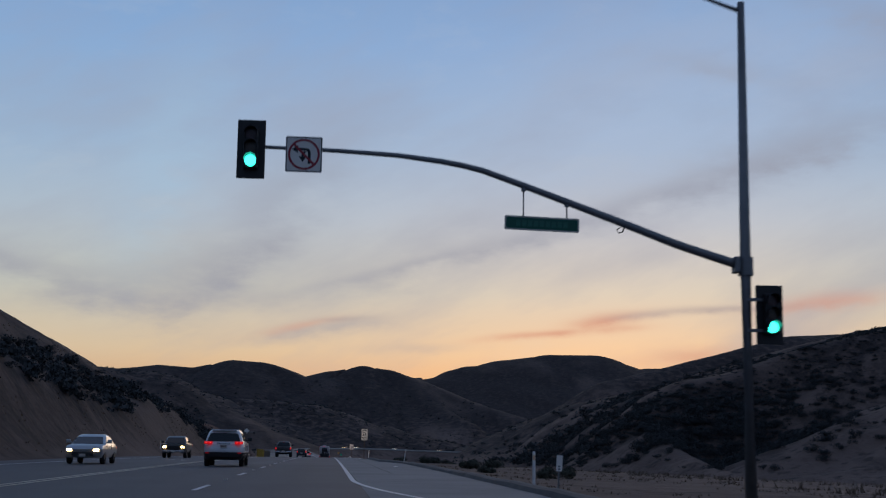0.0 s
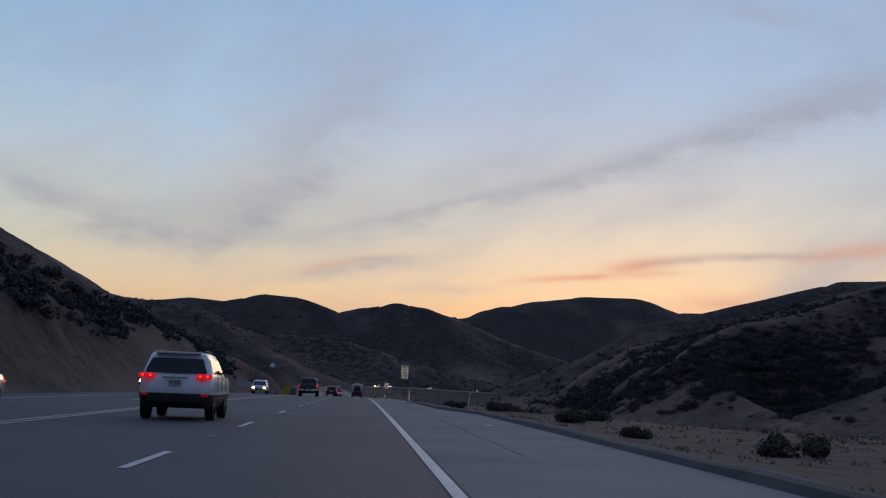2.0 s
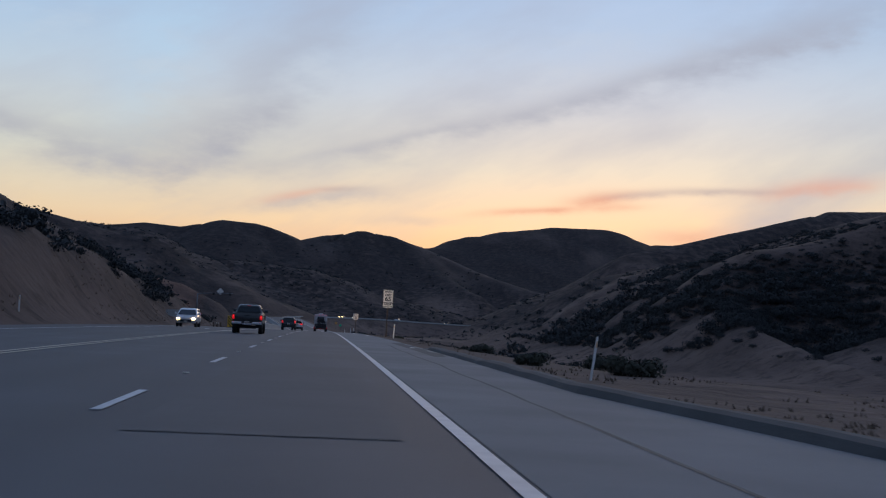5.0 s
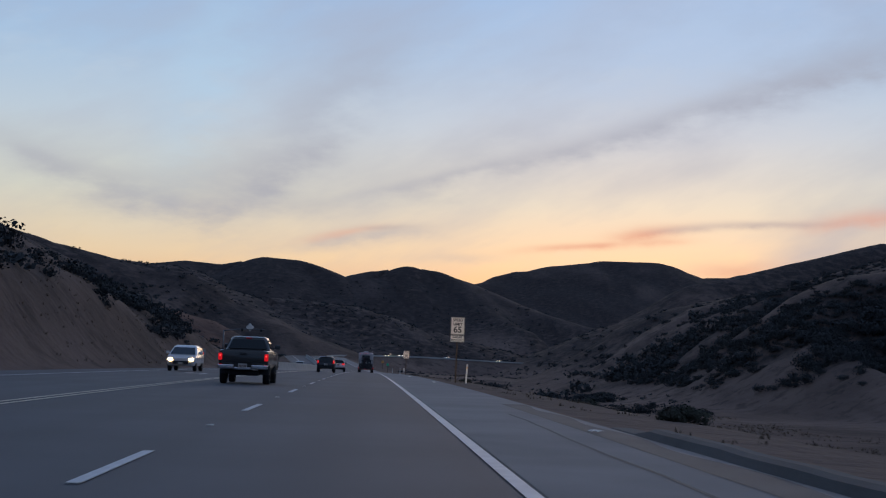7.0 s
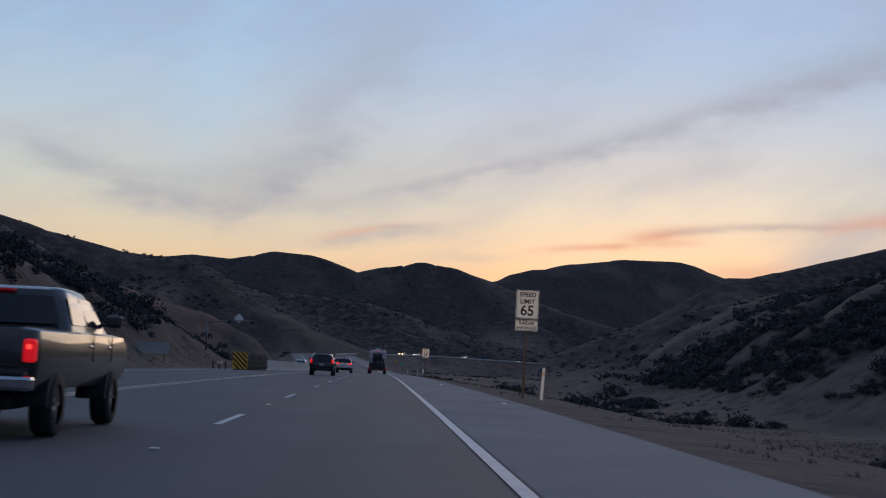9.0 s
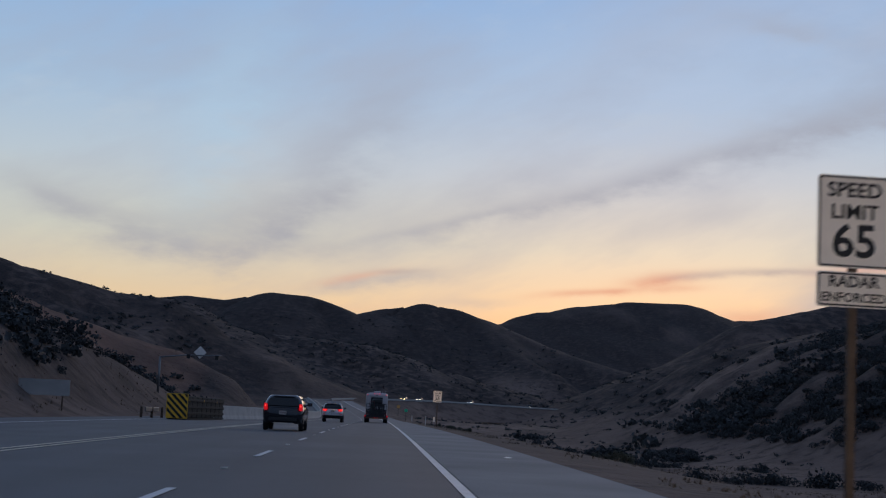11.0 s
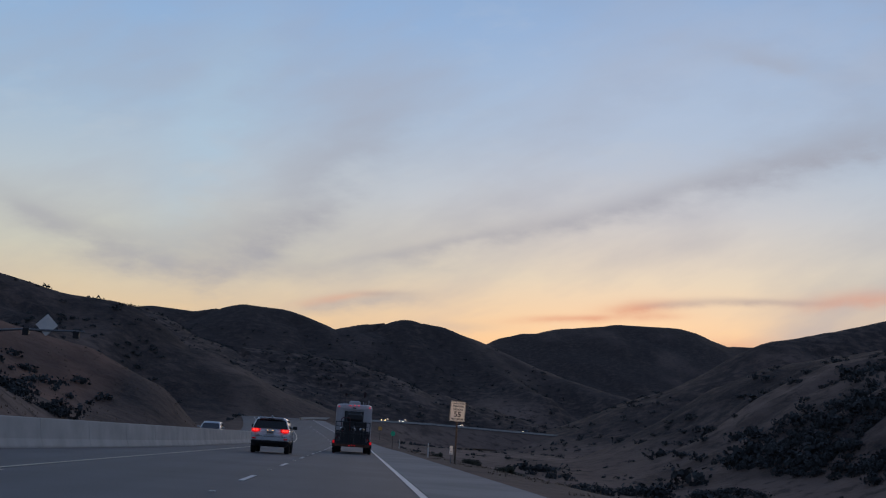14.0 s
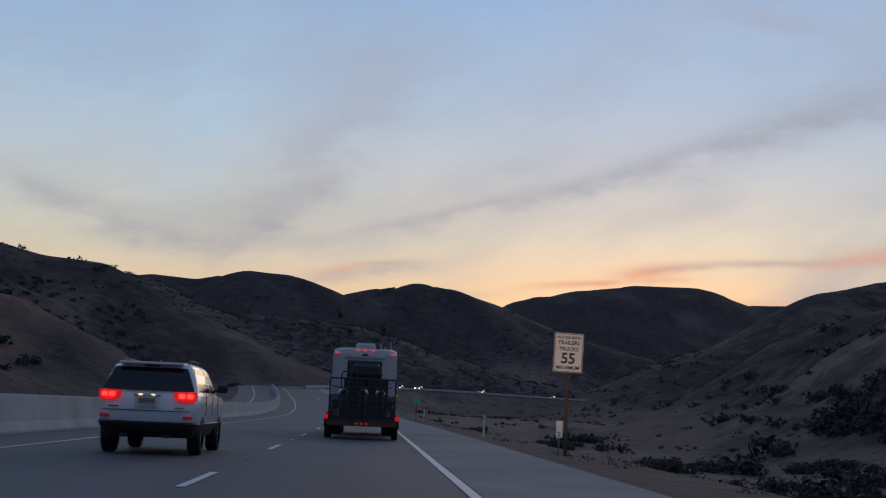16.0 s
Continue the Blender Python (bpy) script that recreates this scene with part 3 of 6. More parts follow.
def turn_arrow(x, y):
    """A left-turn arrow in white paint."""
    bm = bmesh.new()
    for pts in ([(-0.08, 0), (0.08, 0), (0.08, 2.1), (-0.08, 2.1)], [(0.08, 1.95), (0.08, 2.35), (-0.75, 2.6), (-0.75, 2.2)], [(-0.75, 1.7), (-0.75, 3.1), (-1.35, 2.4)]):
        bm.faces.new([bm.verts.new((px, py * 1.3, 0)) for px, py in pts])
    ob = mesh_ob("turn_arrow", bm, M_WHITE)
    ob.matrix_world = pose(x, y, float(road_z(y)) + 0.014, math.degrees(GRADE * 0.6))
    tagged(ob, "white painted left-turn arrow on the asphalt", "road marking", kind="structure")


turn_arrow(-10.3, 88)
turn_arrow(-10.5, 180)

# asphalt repairs and a dark seam on the shoulder
strip("asphalt_patch", -3.1, -0.6, 86, 103, 0.008, mat("patch", (0.095, 0.095, 0.098), 0.8, vary=0.12, scale=0.5, fine=60, bump=0.2), "lighter rectangular asphalt repair patch", "road patch", 2.0)
M_SEAM = mat("dark_seam", (0.085, 0.084, 0.083), 0.8, vary=0.2, scale=0.8, fine=50, bump=0.2)
strip("shoulder_seam", lambda y: 1.6 + 0.25 * float(fbm(np.array(y / 6), np.array(0.3), 77)), lambda y: 1.66 + 0.25 * float(fbm(np.array(y / 6), np.array(0.3), 77)), 50, 135, 0.010, M_SEAM, "dark wavering crack along the shoulder", "road crack", 1.0)
strip("shoulder_seam", lambda y: 2.2, lambda y: 2.75 + 0.1 * math.sin(y * 0.9), 116, 142, 0.010, M_SEAM, "dark asphalt repair at the shoulder's edge", "road patch", 1.0)

# the asphalt dike along the shoulder
bm = bmesh.new()
prev = None
for y in np.arange(-60, 131, 1.0):
    x0, z = verge(y), float(road_z(y))
    wob = 0.05 * float(fbm(np.array(y / 2.0), np.array(0.5), 9))
    hgt = 0.15 + 0.12 * float(fbm(np.array(y / 3.0), np.array(2.5), 8)) if y < 128 else 0.02
    ring = [bm.verts.new((x0 + wob + dx, y, z + dz)) for dx, dz in ((-0.04, -0.05), (0.06, hgt * 0.75), (0.16, hgt), (0.32, hgt), (0.42, hgt * 0.7), (0.62, -0.12))]
    if prev:
        for k in range(5):
            bm.faces.new((prev[k], prev[k + 1], ring[k + 1], ring[k]))
    prev = ring
tagged(mesh_ob("asphalt_dike", bm, mat("dike", (0.095, 0.092, 0.088), 0.9, vary=0.25, scale=0.6, fine=30, bump=0.4)), "low worn asphalt dike edging the shoulder", "kerb", kind="structure")

# concrete median barrier of cast segments
BARRIER = [(-0.30, 0.0), (-0.30, 0.08), (-0.20, 0.33), (-0.10, 1.02), (-0.08, 1.05), (0.08, 1.05), (0.10, 1.02), (0.20, 0.33), (0.30, 0.08), (0.30, 0.0)]


def barrier_x(y):
    return -10.9 - 2.2 * max(0.0, min(1.0, (312 - y) / 36.0)) ** 1.5 + float(bend_x(y))


barrier = empty("median_barrier")
tagged(barrier, "pale grey cast concrete median barrier", "barrier", kind="structure")
for y0 in np.arange(277, 560, 6.1):
    bm = bmesh.new()
    rings = []
    for y in (y0 + 0.01, y0 + 6.09):
        rings.append([bm.verts.new((barrier_x(y) + px, y, float(road_z(y)) - 0.02 + pz)) for px, pz in BARRIER])
    for k in range(len(BARRIER) - 1):
        bm.faces.new((rings[0][k], rings[1][k], rings[1][k + 1], rings[0][k + 1]))
    bm.faces.new(rings[0])
    bm.faces.new(rings[1][::-1])
    part("barrier_segment", bm, M_CONC, barrier)

# ---- roadside things ----
def base_z(x, y):
    return float(land_z(np.array([x]), np.array([y]))[0])


def framed_panel(name, w, h, face, rim, parent, m, radius=0.04):
    """A thin sign panel with rounded corners and a raised border, facing -y."""
    def outline(bm, hw, hh, r, y):
        vs = []
        for cx, cz, a0 in ((hw - r, hh - r, 0), (-hw + r, hh - r, 90), (-hw + r, -hh + r, 180), (hw - r, -hh + r, 270)):
            for k in range(5):
                a = radians(a0 + k * 22.5)
                vs.append(bm.verts.new((cx + r * math.cos(a), y, cz + r * math.sin(a))))
        return vs
    bm = bmesh.new()
    a, b = outline(bm, w / 2, h / 2, radius, -0.004), outline(bm, w / 2, h / 2, radius, 0.004)
    bm.faces.new(a)
    bm.faces.new(b[::-1])
    for k in range(len(a)):
        bm.faces.new((a[k], b[k], b[(k + 1) % len(a)], a[(k + 1) % len(a)]))
    ob = part(name, bm, face, parent)
    ob.matrix_basis = m
    if rim:
        bm = bmesh.new()
        o, i = outline(bm, w / 2 - 0.015, h / 2 - 0.015, radius, -0.007), outline(bm, w / 2 - 0.035, h / 2 - 0.035, radius * 0.7, -0.007)
        for k in range(len(o)):
            bm.faces.new((o[k], o[(k + 1) % len(o)], i[(k + 1) % len(o)], i[k]))
        r = part("border", bm, rim, ob)
    return ob


def flat_bars(parent, m, rows, material, h=0.06):
    """Writing too small to read: plain bars. rows: (z, width, pieces)."""
    for z, w, pieces in rows:
        step = w / pieces
        for k in range(pieces):
            bm = bmesh.new()
            box(bm, 0, 0, 0, step * 0.72, 0.004, h)
            ob = part("lettering_bar", bm, material, parent)
            ob.matrix_basis = m @ pose(-w / 2 + step * (k + 0.5), -0.008, z)


def letters(text, size, z, parent, material=None):
    words("lettering", text, size, material or M_SIGNBK, parent, pose(0, -0.0075, z, 90, 0, 0))


def speed_sign(x, y, top, lean=0.0):
    g = base_z(x, y)
    s = empty("speed_limit_sign", pose(x, y, g, 0, lean, 0))
    tagged(s, "white speed limit sign with lower plate on a wooden post", "road sign")
    t = top - g
    p = framed_panel("upper_panel", 0.91, 1.14, M_SIGNW, M_SIGNBK, s, pose(0, 0, t - 0.57))
    letters("SPEED", 0.25, 0.38, p)
    letters("LIMIT", 0.25, 0.11, p)
    letters("65", 0.56, -0.26, p)
    q = framed_panel("lower_panel", 0.91, 0.43, M_SIGNW, M_SIGNBK, s, pose(0, 0, t - 1.14 - 0.05 - 0.215))
    letters("RADAR", 0.19, 0.09, q)
    letters("ENFORCED", 0.155, -0.10, q)
    bm = bmesh.new()
    box(bm, 0, 0.055, (t - 0.1) / 2 - 0.15, 0.095, 0.095, t - 0.1 + 0.3, 0.006)
    part("post", bm, M_WOOD, s, "brown wooden post")
    for dz in (0.2, 0.9, 1.35):
        bm = bmesh.new()
        tube(bm, (0, -0.012, t - dz), (0, 0.0, t - dz), 0.016, seg=8)
        part("bolt", bm, M_STEEL, s)


def truck_sign(x, y, top):
    g = base_z(x, y)
    s = empty("truck_speed_sign", pose(x, y, g))
    tagged(s, "white sign reading 55 maximum for trucks on a wooden post", "road sign")
    t = top - g
    p = framed_panel("panel", 0.92, 1.22, M_SIGNW, M_SIGNBK, s, pose(0, 0, t - 0.61, 0, 1.5))
    letters("AUTOS WITH", 0.125, 0.47, p)
    letters("TRAILERS", 0.165, 0.31, p)
    letters("TRUCKS", 0.165, 0.11, p)
    letters("55", 0.46, -0.19, p)
    letters("MAXIMUM", 0.155, -0.47, p)
    bm = bmesh.new()
    box(bm, 0.0, 0.06, (t - 0.3) / 2 - 0.15, 0.1, 0.1, t - 0.3 + 0.3, 0.006)
    part("post", bm, M_WOOD, s, "dark wooden post")


def small_plate(x, y, lean, label):
    g = base_z(x, y)
    s = empty("object_marker", pose(x, y, g, 0, lean, 0))
    tagged(s, label, "marker")
    p = framed_panel("plate", 0.20, 0.52, M_SIGNW, None, s, pose(0, 0, 0.80), 0.02)
    flat_bars(p, pose(0, 0, 0), [(-0.10, 0.09, 1), (-0.19, 0.09, 1)], M_STEEL, 0.05)
    bm = bmesh.new()
    box(bm, 0, 0.025, 0.25, 0.05, 0.03, 1.3)
    part("post", bm, M_STEEL, s)


def delineator(x, y, h, lean=0.0, w=0.10):
    g = base_z(x, y)
    s = empty("delineator_post", pose(x, y, g, 0, lean, 0))
    tagged(s, "slim white plastic roadside delineator post with reflector", "marker post", "roadside delineators")
    bm = bmesh.new()
    rings = []
    for z, hw in ((-0.2, w / 2), (h * 0.8, w / 2), (h - 0.02, w / 2 * 0.9), (h, w / 2 * 0.6)):
        rings.append([bm.verts.new((hw * math.sin(a), -0.02 * math.cos(a), z)) for a in np.linspace(-1.5, 1.5, 7)] + [bm.verts.new((hw * math.sin(a), 0.012 - 0.02 * math.cos(a), z)) for a in np.linspace(1.5, -1.5, 7)])
    for a, b in zip(rings, rings[1:]):
        for k in range(14):
            bm.faces.new((a[k], a[(k + 1) % 14], b[(k + 1) % 14], b[k]))
    bm.faces.new(rings[-1])
    part("post", bm, M_POST, s, smooth=True)
    bm = bmesh.new()
    box(bm, 0, -0.026, h * 0.82, w * 0.72, 0.006, 0.16, 0.002)
    part("reflector", bm, M_REFLECT, s, "pale reflector patch")


M_POST = mat("white_plastic", (0.80, 0.77, 0.73), 0.6, vary=0.1, scale=5, fine=40, bump=0.02)
M_REFLECT = mat("amber_reflector", (0.75, 0.50, 0.28), 0.3, vary=0.1, scale=5, fine=40, bump=0.0)
speed_sign(4.42, 193.6, 6.30, 0.6)
truck_sign(4.75, 317.6, 6.0)
small_plate(6.75, 43.0, 3.0, "small white object marker plate leaning on a steel post")
small_plate(4.45, 317.0, 0.0, "small white plate on a short post beside the truck sign")
delineator(5.95, 43.0, 1.15)
delineator(5.05, 192.8, 1.25, 3.0, 0.12)
delineator(4.5, 344.0, 1.1)
delineator(4.6, 420.0, 1.1)
delineator(-20.5, 60.0, 1.0)
delineator(-20.5, 160.0, 1.0)
delineator(5.3, 106.5, 1.1, 7.0, 0.06)

# the traffic signal at the junction
PY = 20.6


def signal_head(parent, x, z, lean=0.0):
    h = empty("signal_head", pose(x, -0.15, z, 0, lean, 0) @ Matrix.Scale(0.62, 4))
    h.parent = parent
    h["label"] = "black three-lens signal head, green lit"
    bm = bmesh.new()
    box(bm, 0, 0.16, 0, 0.72, 0.03, 1.55, 0.012)
    part("backplate", bm, M_BLACK, h)
    bm = bmesh.new()
    box(bm, 0, 0.03, 0, 0.36, 0.22, 1.06, 0.02)
    part("housing", bm, M_BLACK, h)
    for k, (name, m) in enumerate((("red_lens", M_LENS_R), ("amber_lens", M_LENS_Y), ("green_lens", M_LENS_G))):
        z0 = 0.35 - 0.35 * k
        bm = bmesh.new()
        tube(bm, (0, -0.10, z0), (0, -0.075, z0), 0.145, seg=20)
        part(name, bm, m, h)
        bm = bmesh.new()
        prev = None
        for a in np.linspace(radians(-30), radians(210), 15):
            ring = [bm.verts.new((0.165 * math.cos(a) * q, yy, z0 + 0.165 * math.sin(a) * q)) for yy in (-0.08, -0.33 + 0.10 * (a < 0 or a > math.pi)) for q in (1.0,)]
            if prev:
                bm.faces.new((prev[0], ring[0], ring[1], prev[1]))
            prev = ring
        ob = part("visor", bm, M_BLACK, h)
        so = ob.modifiers.new("thick", "SOLIDIFY")
        so.thickness = 0.006
    return h


M_LENS_R = mat("dark_red_lens", (0.05, 0.006, 0.006), 0.25, vary=0.1, bump=0.0)
M_LENS_Y = mat("dark_amber_lens", (0.06, 0.03, 0.006), 0.25, vary=0.1, bump=0.0)
M_LENS_G = glow("green_signal_light", (0.05, 0.95, 0.62), 5.5)

PX = 5.97
SZ = base_z(PX, PY) - 0.05
sig = empty("traffic_signal", pose(PX, PY, SZ))
tagged(sig, "grey steel traffic signal pole with curved mast arm and green lights", "traffic signal")
bm = bmesh.new()
pipe(bm, [(0, 0, 0), (0, 0, 4.4 - SZ), (0.03, 0, 8.86 - SZ)], [0.115, 0.09, 0.06], 14)
part("pole", bm, M_STEEL, sig, smooth=True)
bm = bmesh.new()
box(bm, 0, 0, 0.03, 0.38, 0.38, 0.06, 0.01)
part("base_plate", bm, M_STEEL, sig)
bm = bmesh.new()
tube(bm, (0, 0, 4.2 - SZ), (0, 0, 4.5 - SZ), 0.125, seg=14)
box(bm, -0.16, 0, 4.37 - SZ, 0.09, 0.22, 0.26, 0.015)
part("arm_flange", bm, M_STEEL, sig)
bm = bmesh.new()
arm = []
ARM_X = [0, 1.13, 2.05, 2.98, 3.63, 4.37, 4.84, 5.75, 6.67, 8.0]
ARM_Z = [4.34, 4.68, 5.02, 5.35, 5.58, 5.83, 5.93, 6.03, 6.07, 6.10]
for k in range(25):
    u = k / 24
    xx = -8.0 * u
    arm.append((xx, 0, float(np.interp(-xx, ARM_X, ARM_Z)) - SZ))
pipe(bm, arm, [0.078 - 0.05 * k / 24 for k in range(25)], 12)
part("mast_arm", bm, M_STEEL, sig, smooth=True)
bm = bmesh.new()
pipe(bm, [(0.03, 0, 8.70 - SZ), (-0.28, 0, 8.80 - SZ), (-0.56, 0, 8.90 - SZ), (-1.8, 0, 9.15 - SZ)], [0.04, 0.035, 0.032, 0.028], 8)
part("lamp_arm", bm, M_STEEL, sig, smooth=True)
signal_head(sig, -8.06, 6.04 - SZ)
signal_head(sig, 0.36, 3.56 - SZ)
for zz in (3.8, 3.3):
    bm = bmesh.new()
    box(bm, 0.14, -0.06, zz - SZ, 0.34, 0.05, 0.05)
    part("bracket", bm, M_STEEL, sig)

turn_sign = framed_panel("no_turn_panel", 0.92, 0.92, M_SIGNW, M_SIGNBK, sig, pose(-7.22, -0.06, 5.98 - SZ) @ Matrix.Scale(0.636, 4))
bm = bmesh.new()
prev = None
for k in range(33):
    a = 2 * math.pi * k / 32
    ring = [bm.verts.new((r * math.cos(a), -0.009, r * math.sin(a))) for r in (0.40, 0.345)]
    if prev:
        bm.faces.new((prev[0], ring[0], ring[1], prev[1]))
    prev = ring
bm.faces.new([bm.verts.new(v) for v in ((-0.27, -0.0095, 0.23), (-0.23, -0.0095, 0.27), (0.27, -0.0095, -0.23), (0.23, -0.0095, -0.27))])
part("red_ring", bm, M_RED, turn_sign)
bm = bmesh.new()
for pts in ([(0.10, -0.24), (0.17, -0.24), (0.17, 0.06), (0.10, 0.06)], [(0.17, 0.06), (0.13, 0.14), (0.05, 0.165), (0.05, 0.10), (0.10, 0.06)], [(0.05, 0.10), (0.05, 0.165), (-0.16, 0.165), (-0.16, 0.10)],
            [(-0.15, 0.24), (-0.15, 0.03), (-0.30, 0.13)], [(0.02, 0.10), (-0.06, 0.03), (-0.06, -0.06), (0.0, -0.06), (0.0, 0.0), (0.06, 0.06)], [(-0.13, -0.05), (0.07, -0.05), (-0.03, -0.2)]):
    bm.faces.new([bm.verts.new((px, -0.008, pz)) for px, pz in pts])
part("turn_arrows", bm, M_SIGNBK, turn_sign)

street = framed_panel("street_name_panel", 2.1, 0.40, M_GREEN, M_SIGNW, sig, pose(-3.36, -0.02, 4.96 - SZ, 0, 1.5) @ Matrix.Scale(0.58, 4))
flat_bars(street, pose(0, 0, 0), [(0.0, 1.5, 9)], mat("dim_lettering", (0.02, 0.16, 0.11), 0.5, bump=0), 0.16)
for xx in (-3.66, -2.95):
    k = min(range(25), key=lambda i: abs(arm[i][0] - xx))
    bm = bmesh.new()
    tube(bm, (xx, 0, 5.06 - SZ), (xx, 0, arm[k][2]), 0.012, seg=8)
    tube(bm, (xx, 0, arm[k][2] - 0.10), (xx, 0, arm[k][2] + 0.02), 0.04, seg=8)
    part("sign_hanger", bm, M_STEEL, sig)
bm = bmesh.new()
pipe(bm, [(-2.0, 0, 4.97 - SZ), (-2.03, 0, 4.87 - SZ), (-2.09, 0, 4.85 - SZ), (-2.13, 0, 4.90 - SZ), (-2.07, 0, 4.94 - SZ)], [0.012] * 5, 6)
part("cable_loop", bm, M_BLACK, sig)

# mast arm with flashing beacons beyond the median, seen from behind
g = base_z(-23.8, 314)
ms = empty("beacon_mast", pose(-23.8, 314, g))
tagged(ms, "grey mast arm with a diamond sign back and two dark beacons", "road sign")
bm = bmesh.new()
pipe(bm, [(0, 0, -0.2), (0, 0, 8.2 - g)], [0.13, 0.11], 12)
pipe(bm, [(0, 0, 8.1 - g), (2.5, 0, 8.4 - g), (6.2, 0, 8.5 - g)], [0.09, 0.07, 0.05], 10)
part("pole", bm, M_STEEL, ms, smooth=True)
bm = bmesh.new()
box(bm, 4.0, 0.05, 8.75 - g, 0.92, 0.012, 0.92, 0, (0, 45, 0))
dia = part("diamond_panel", bm, M_SIGNW, ms, "pale bare back of a diamond sign")
dia.matrix_basis = Matrix.Identity(4)
for xx in (2.85, 5.75):
    bm = bmesh.new()
    box(bm, xx, 0, 8.28 - g, 0.36, 0.24, 0.42, 0.02)
    tube(bm, (xx, 0.12, 8.28 - g), (xx, 0.32, 8.28 - g), 0.15, seg=14)
    part("beacon", bm, M_BLACK, ms)

# the back of a wide sign beyond the far lanes
g = base_z(-21.2, 258)
bs = empty("guide_sign", pose(-21.2, 258, g, 0, 0, 4))
tagged(bs, "wide pale guide sign on two posts by the far verge", "road sign")
framed_panel("panel", 3.0, 0.95, M_CONC, None, bs, pose(0, 0, 0.95))
for xx in (-1.1, 1.1):
    bm = bmesh.new()
    box(bm, xx, 0.06, 0.5, 0.09, 0.09, 1.8, 0.005)
    part("post", bm, M_WOOD, bs)

# crash cushion ahead of the barrier: a hazard board, then bays of dark panels
cc = empty("crash_cushion", pose(-13.9, 262, float(road_z(262)), 0, 0, -3))
tagged(cc, "dark crash cushion with yellow and black striped nose board", "crash cushion")
M_HAZ_Y = mat("hazard_yellow", (0.88, 0.50, 0.04), 0.5, vary=0.1, bump=0.0)
M_DARKMETAL = mat("dark_panel", (0.022, 0.023, 0.022), 0.95, 0.0, vary=0.25, scale=3, fine=40, bump=0.1)
bm = bmesh.new()
box(bm, 0, 0, 0.85, 1.35, 0.05, 1.55, 0.02)
nose = part("nose_board", bm, M_HAZ_Y, cc, "yellow hazard board")
for k in range(-2, 4):
    # slanting stripes, clipped to the board
    lo, hi = k * 0.42 - 0.105, k * 0.42 + 0.105
    bm = bmesh.new()
    cut = [bm.verts.new((xx, -0.031, 0.85 - xx + c)) for xx, c in ((-1.6, lo), (1.6, lo), (1.6, hi), (-1.6, hi))]
    bm.faces.new(cut)
    for co, no in (((-0.64, 0, 0), (-1, 0, 0)), ((0.64, 0, 0), (1, 0, 0)), ((0, 0, 0.10), (0, 0, -1)), ((0, 0, 1.60), (0, 0, 1))):
        bmesh.ops.bisect_plane(bm, geom=bm.verts[:] + bm.edges[:] + bm.faces[:], plane_co=co, plane_no=no, clear_outer=True)
    if len(bm.faces):
        part("black_stripe", bm, M_SIGNBK, nose)
    else:
        bm.free()
for k in range(8):
    bm = bmesh.new()
    y0 = 0.15 + k * 1.65
    box(bm, 0, y0 + 0.8, 0.82, 1.25, 1.55, 1.35, 0.05)
    part("cushion_bay", bm, M_DARKMETAL, cc)
    for sx in (-1, 1):
        for zz in (0.40, 0.82, 1.24):
            bm = bmesh.new()
            box(bm, sx * 0.66, y0 + 0.8, zz, 0.05, 1.66, 0.16, 0.015)
            part("side_rail", bm, M_DARKMETAL, cc)
    if k % 3 == 0:
        bm = bmesh.new()
        box(bm, 0.69, y0 + 0.3, 1.24, 0.012, 0.10, 0.10, 0.003)
        part("side_reflector", bm, M_HAZ_Y, cc, "small amber reflector")
bm = bmesh.new()
box(bm, 0, 6.6, 0.05, 1.2, 13.2, 0.12)
part("skid_base", bm, M_DARKMETAL, cc)
gr = empty("guard_rail", pose(-15.4, 266, float(road_z(266))))
tagged(gr, "short galvanised guard rail beside the crash cushion", "guard rail")
for yy in (0, 2.0, 4.0):
    bm = bmesh.new()
    box(bm, -1.4 + 0.7 * yy / 4, yy, 0.3, 0.15, 0.15, 0.8)
    part("post", bm, M_WOOD, gr)
bm = bmesh.new()
box(bm, -1.05, 2.0, 0.55, 0.08, 5.2, 0.3, 0.03, None)
part("rail", bm, M_STEEL, gr)


# small far signs ahead
def disc_marker(x, y, top):
    g = base_z(x, y)
    s = empty("round_marker_sign", pose(x, y, g))
    tagged(s, "small green round-topped marker sign on a thin post", "road sign")
    bm = bmesh.new()
    tube(bm, (0, -0.02, top), (0, 0.02, top), 0.30, seg=20)
    part("disc", bm, mat("bright_green_sheet", (0.06, 0.62, 0.30), 0.4, bump=0.0), s)
    bm = bmesh.new()
    box(bm, 0, 0.04, (top - 0.2) / 2 - 0.1, 0.06, 0.05, top - 0.2 + 0.2)
    part("post", bm, M_WOOD, s)


def square_marker(x, y, top):
    g = base_z(x, y)
    s = empty("warning_sign", pose(x, y, g))
    tagged(s, "small orange-yellow square warning sign on a post", "road sign")
    framed_panel("panel", 0.76, 0.76, mat("amber_sheet", (0.80, 0.42, 0.12), 0.4, bump=0.0), M_SIGNBK, s, pose(0, 0, top))
    bm = bmesh.new()
    box(bm, 0, 0.05, top / 2 - 0.1, 0.08, 0.06, top + 0.2)
    part("post", bm, M_WOOD, s)


disc_marker(DISC[0], DISC[1], 1.9)
square_marker(SQUARE[0], SQUARE[1], 2.2)

# the highway where it swings to the right across the far slope
FAR_ROAD = [(-22, 570), (-19, 600), (-12, 632), (0, 660), (18, 682), (40, 697), (66, 706), (96, 710), (140, 708)]


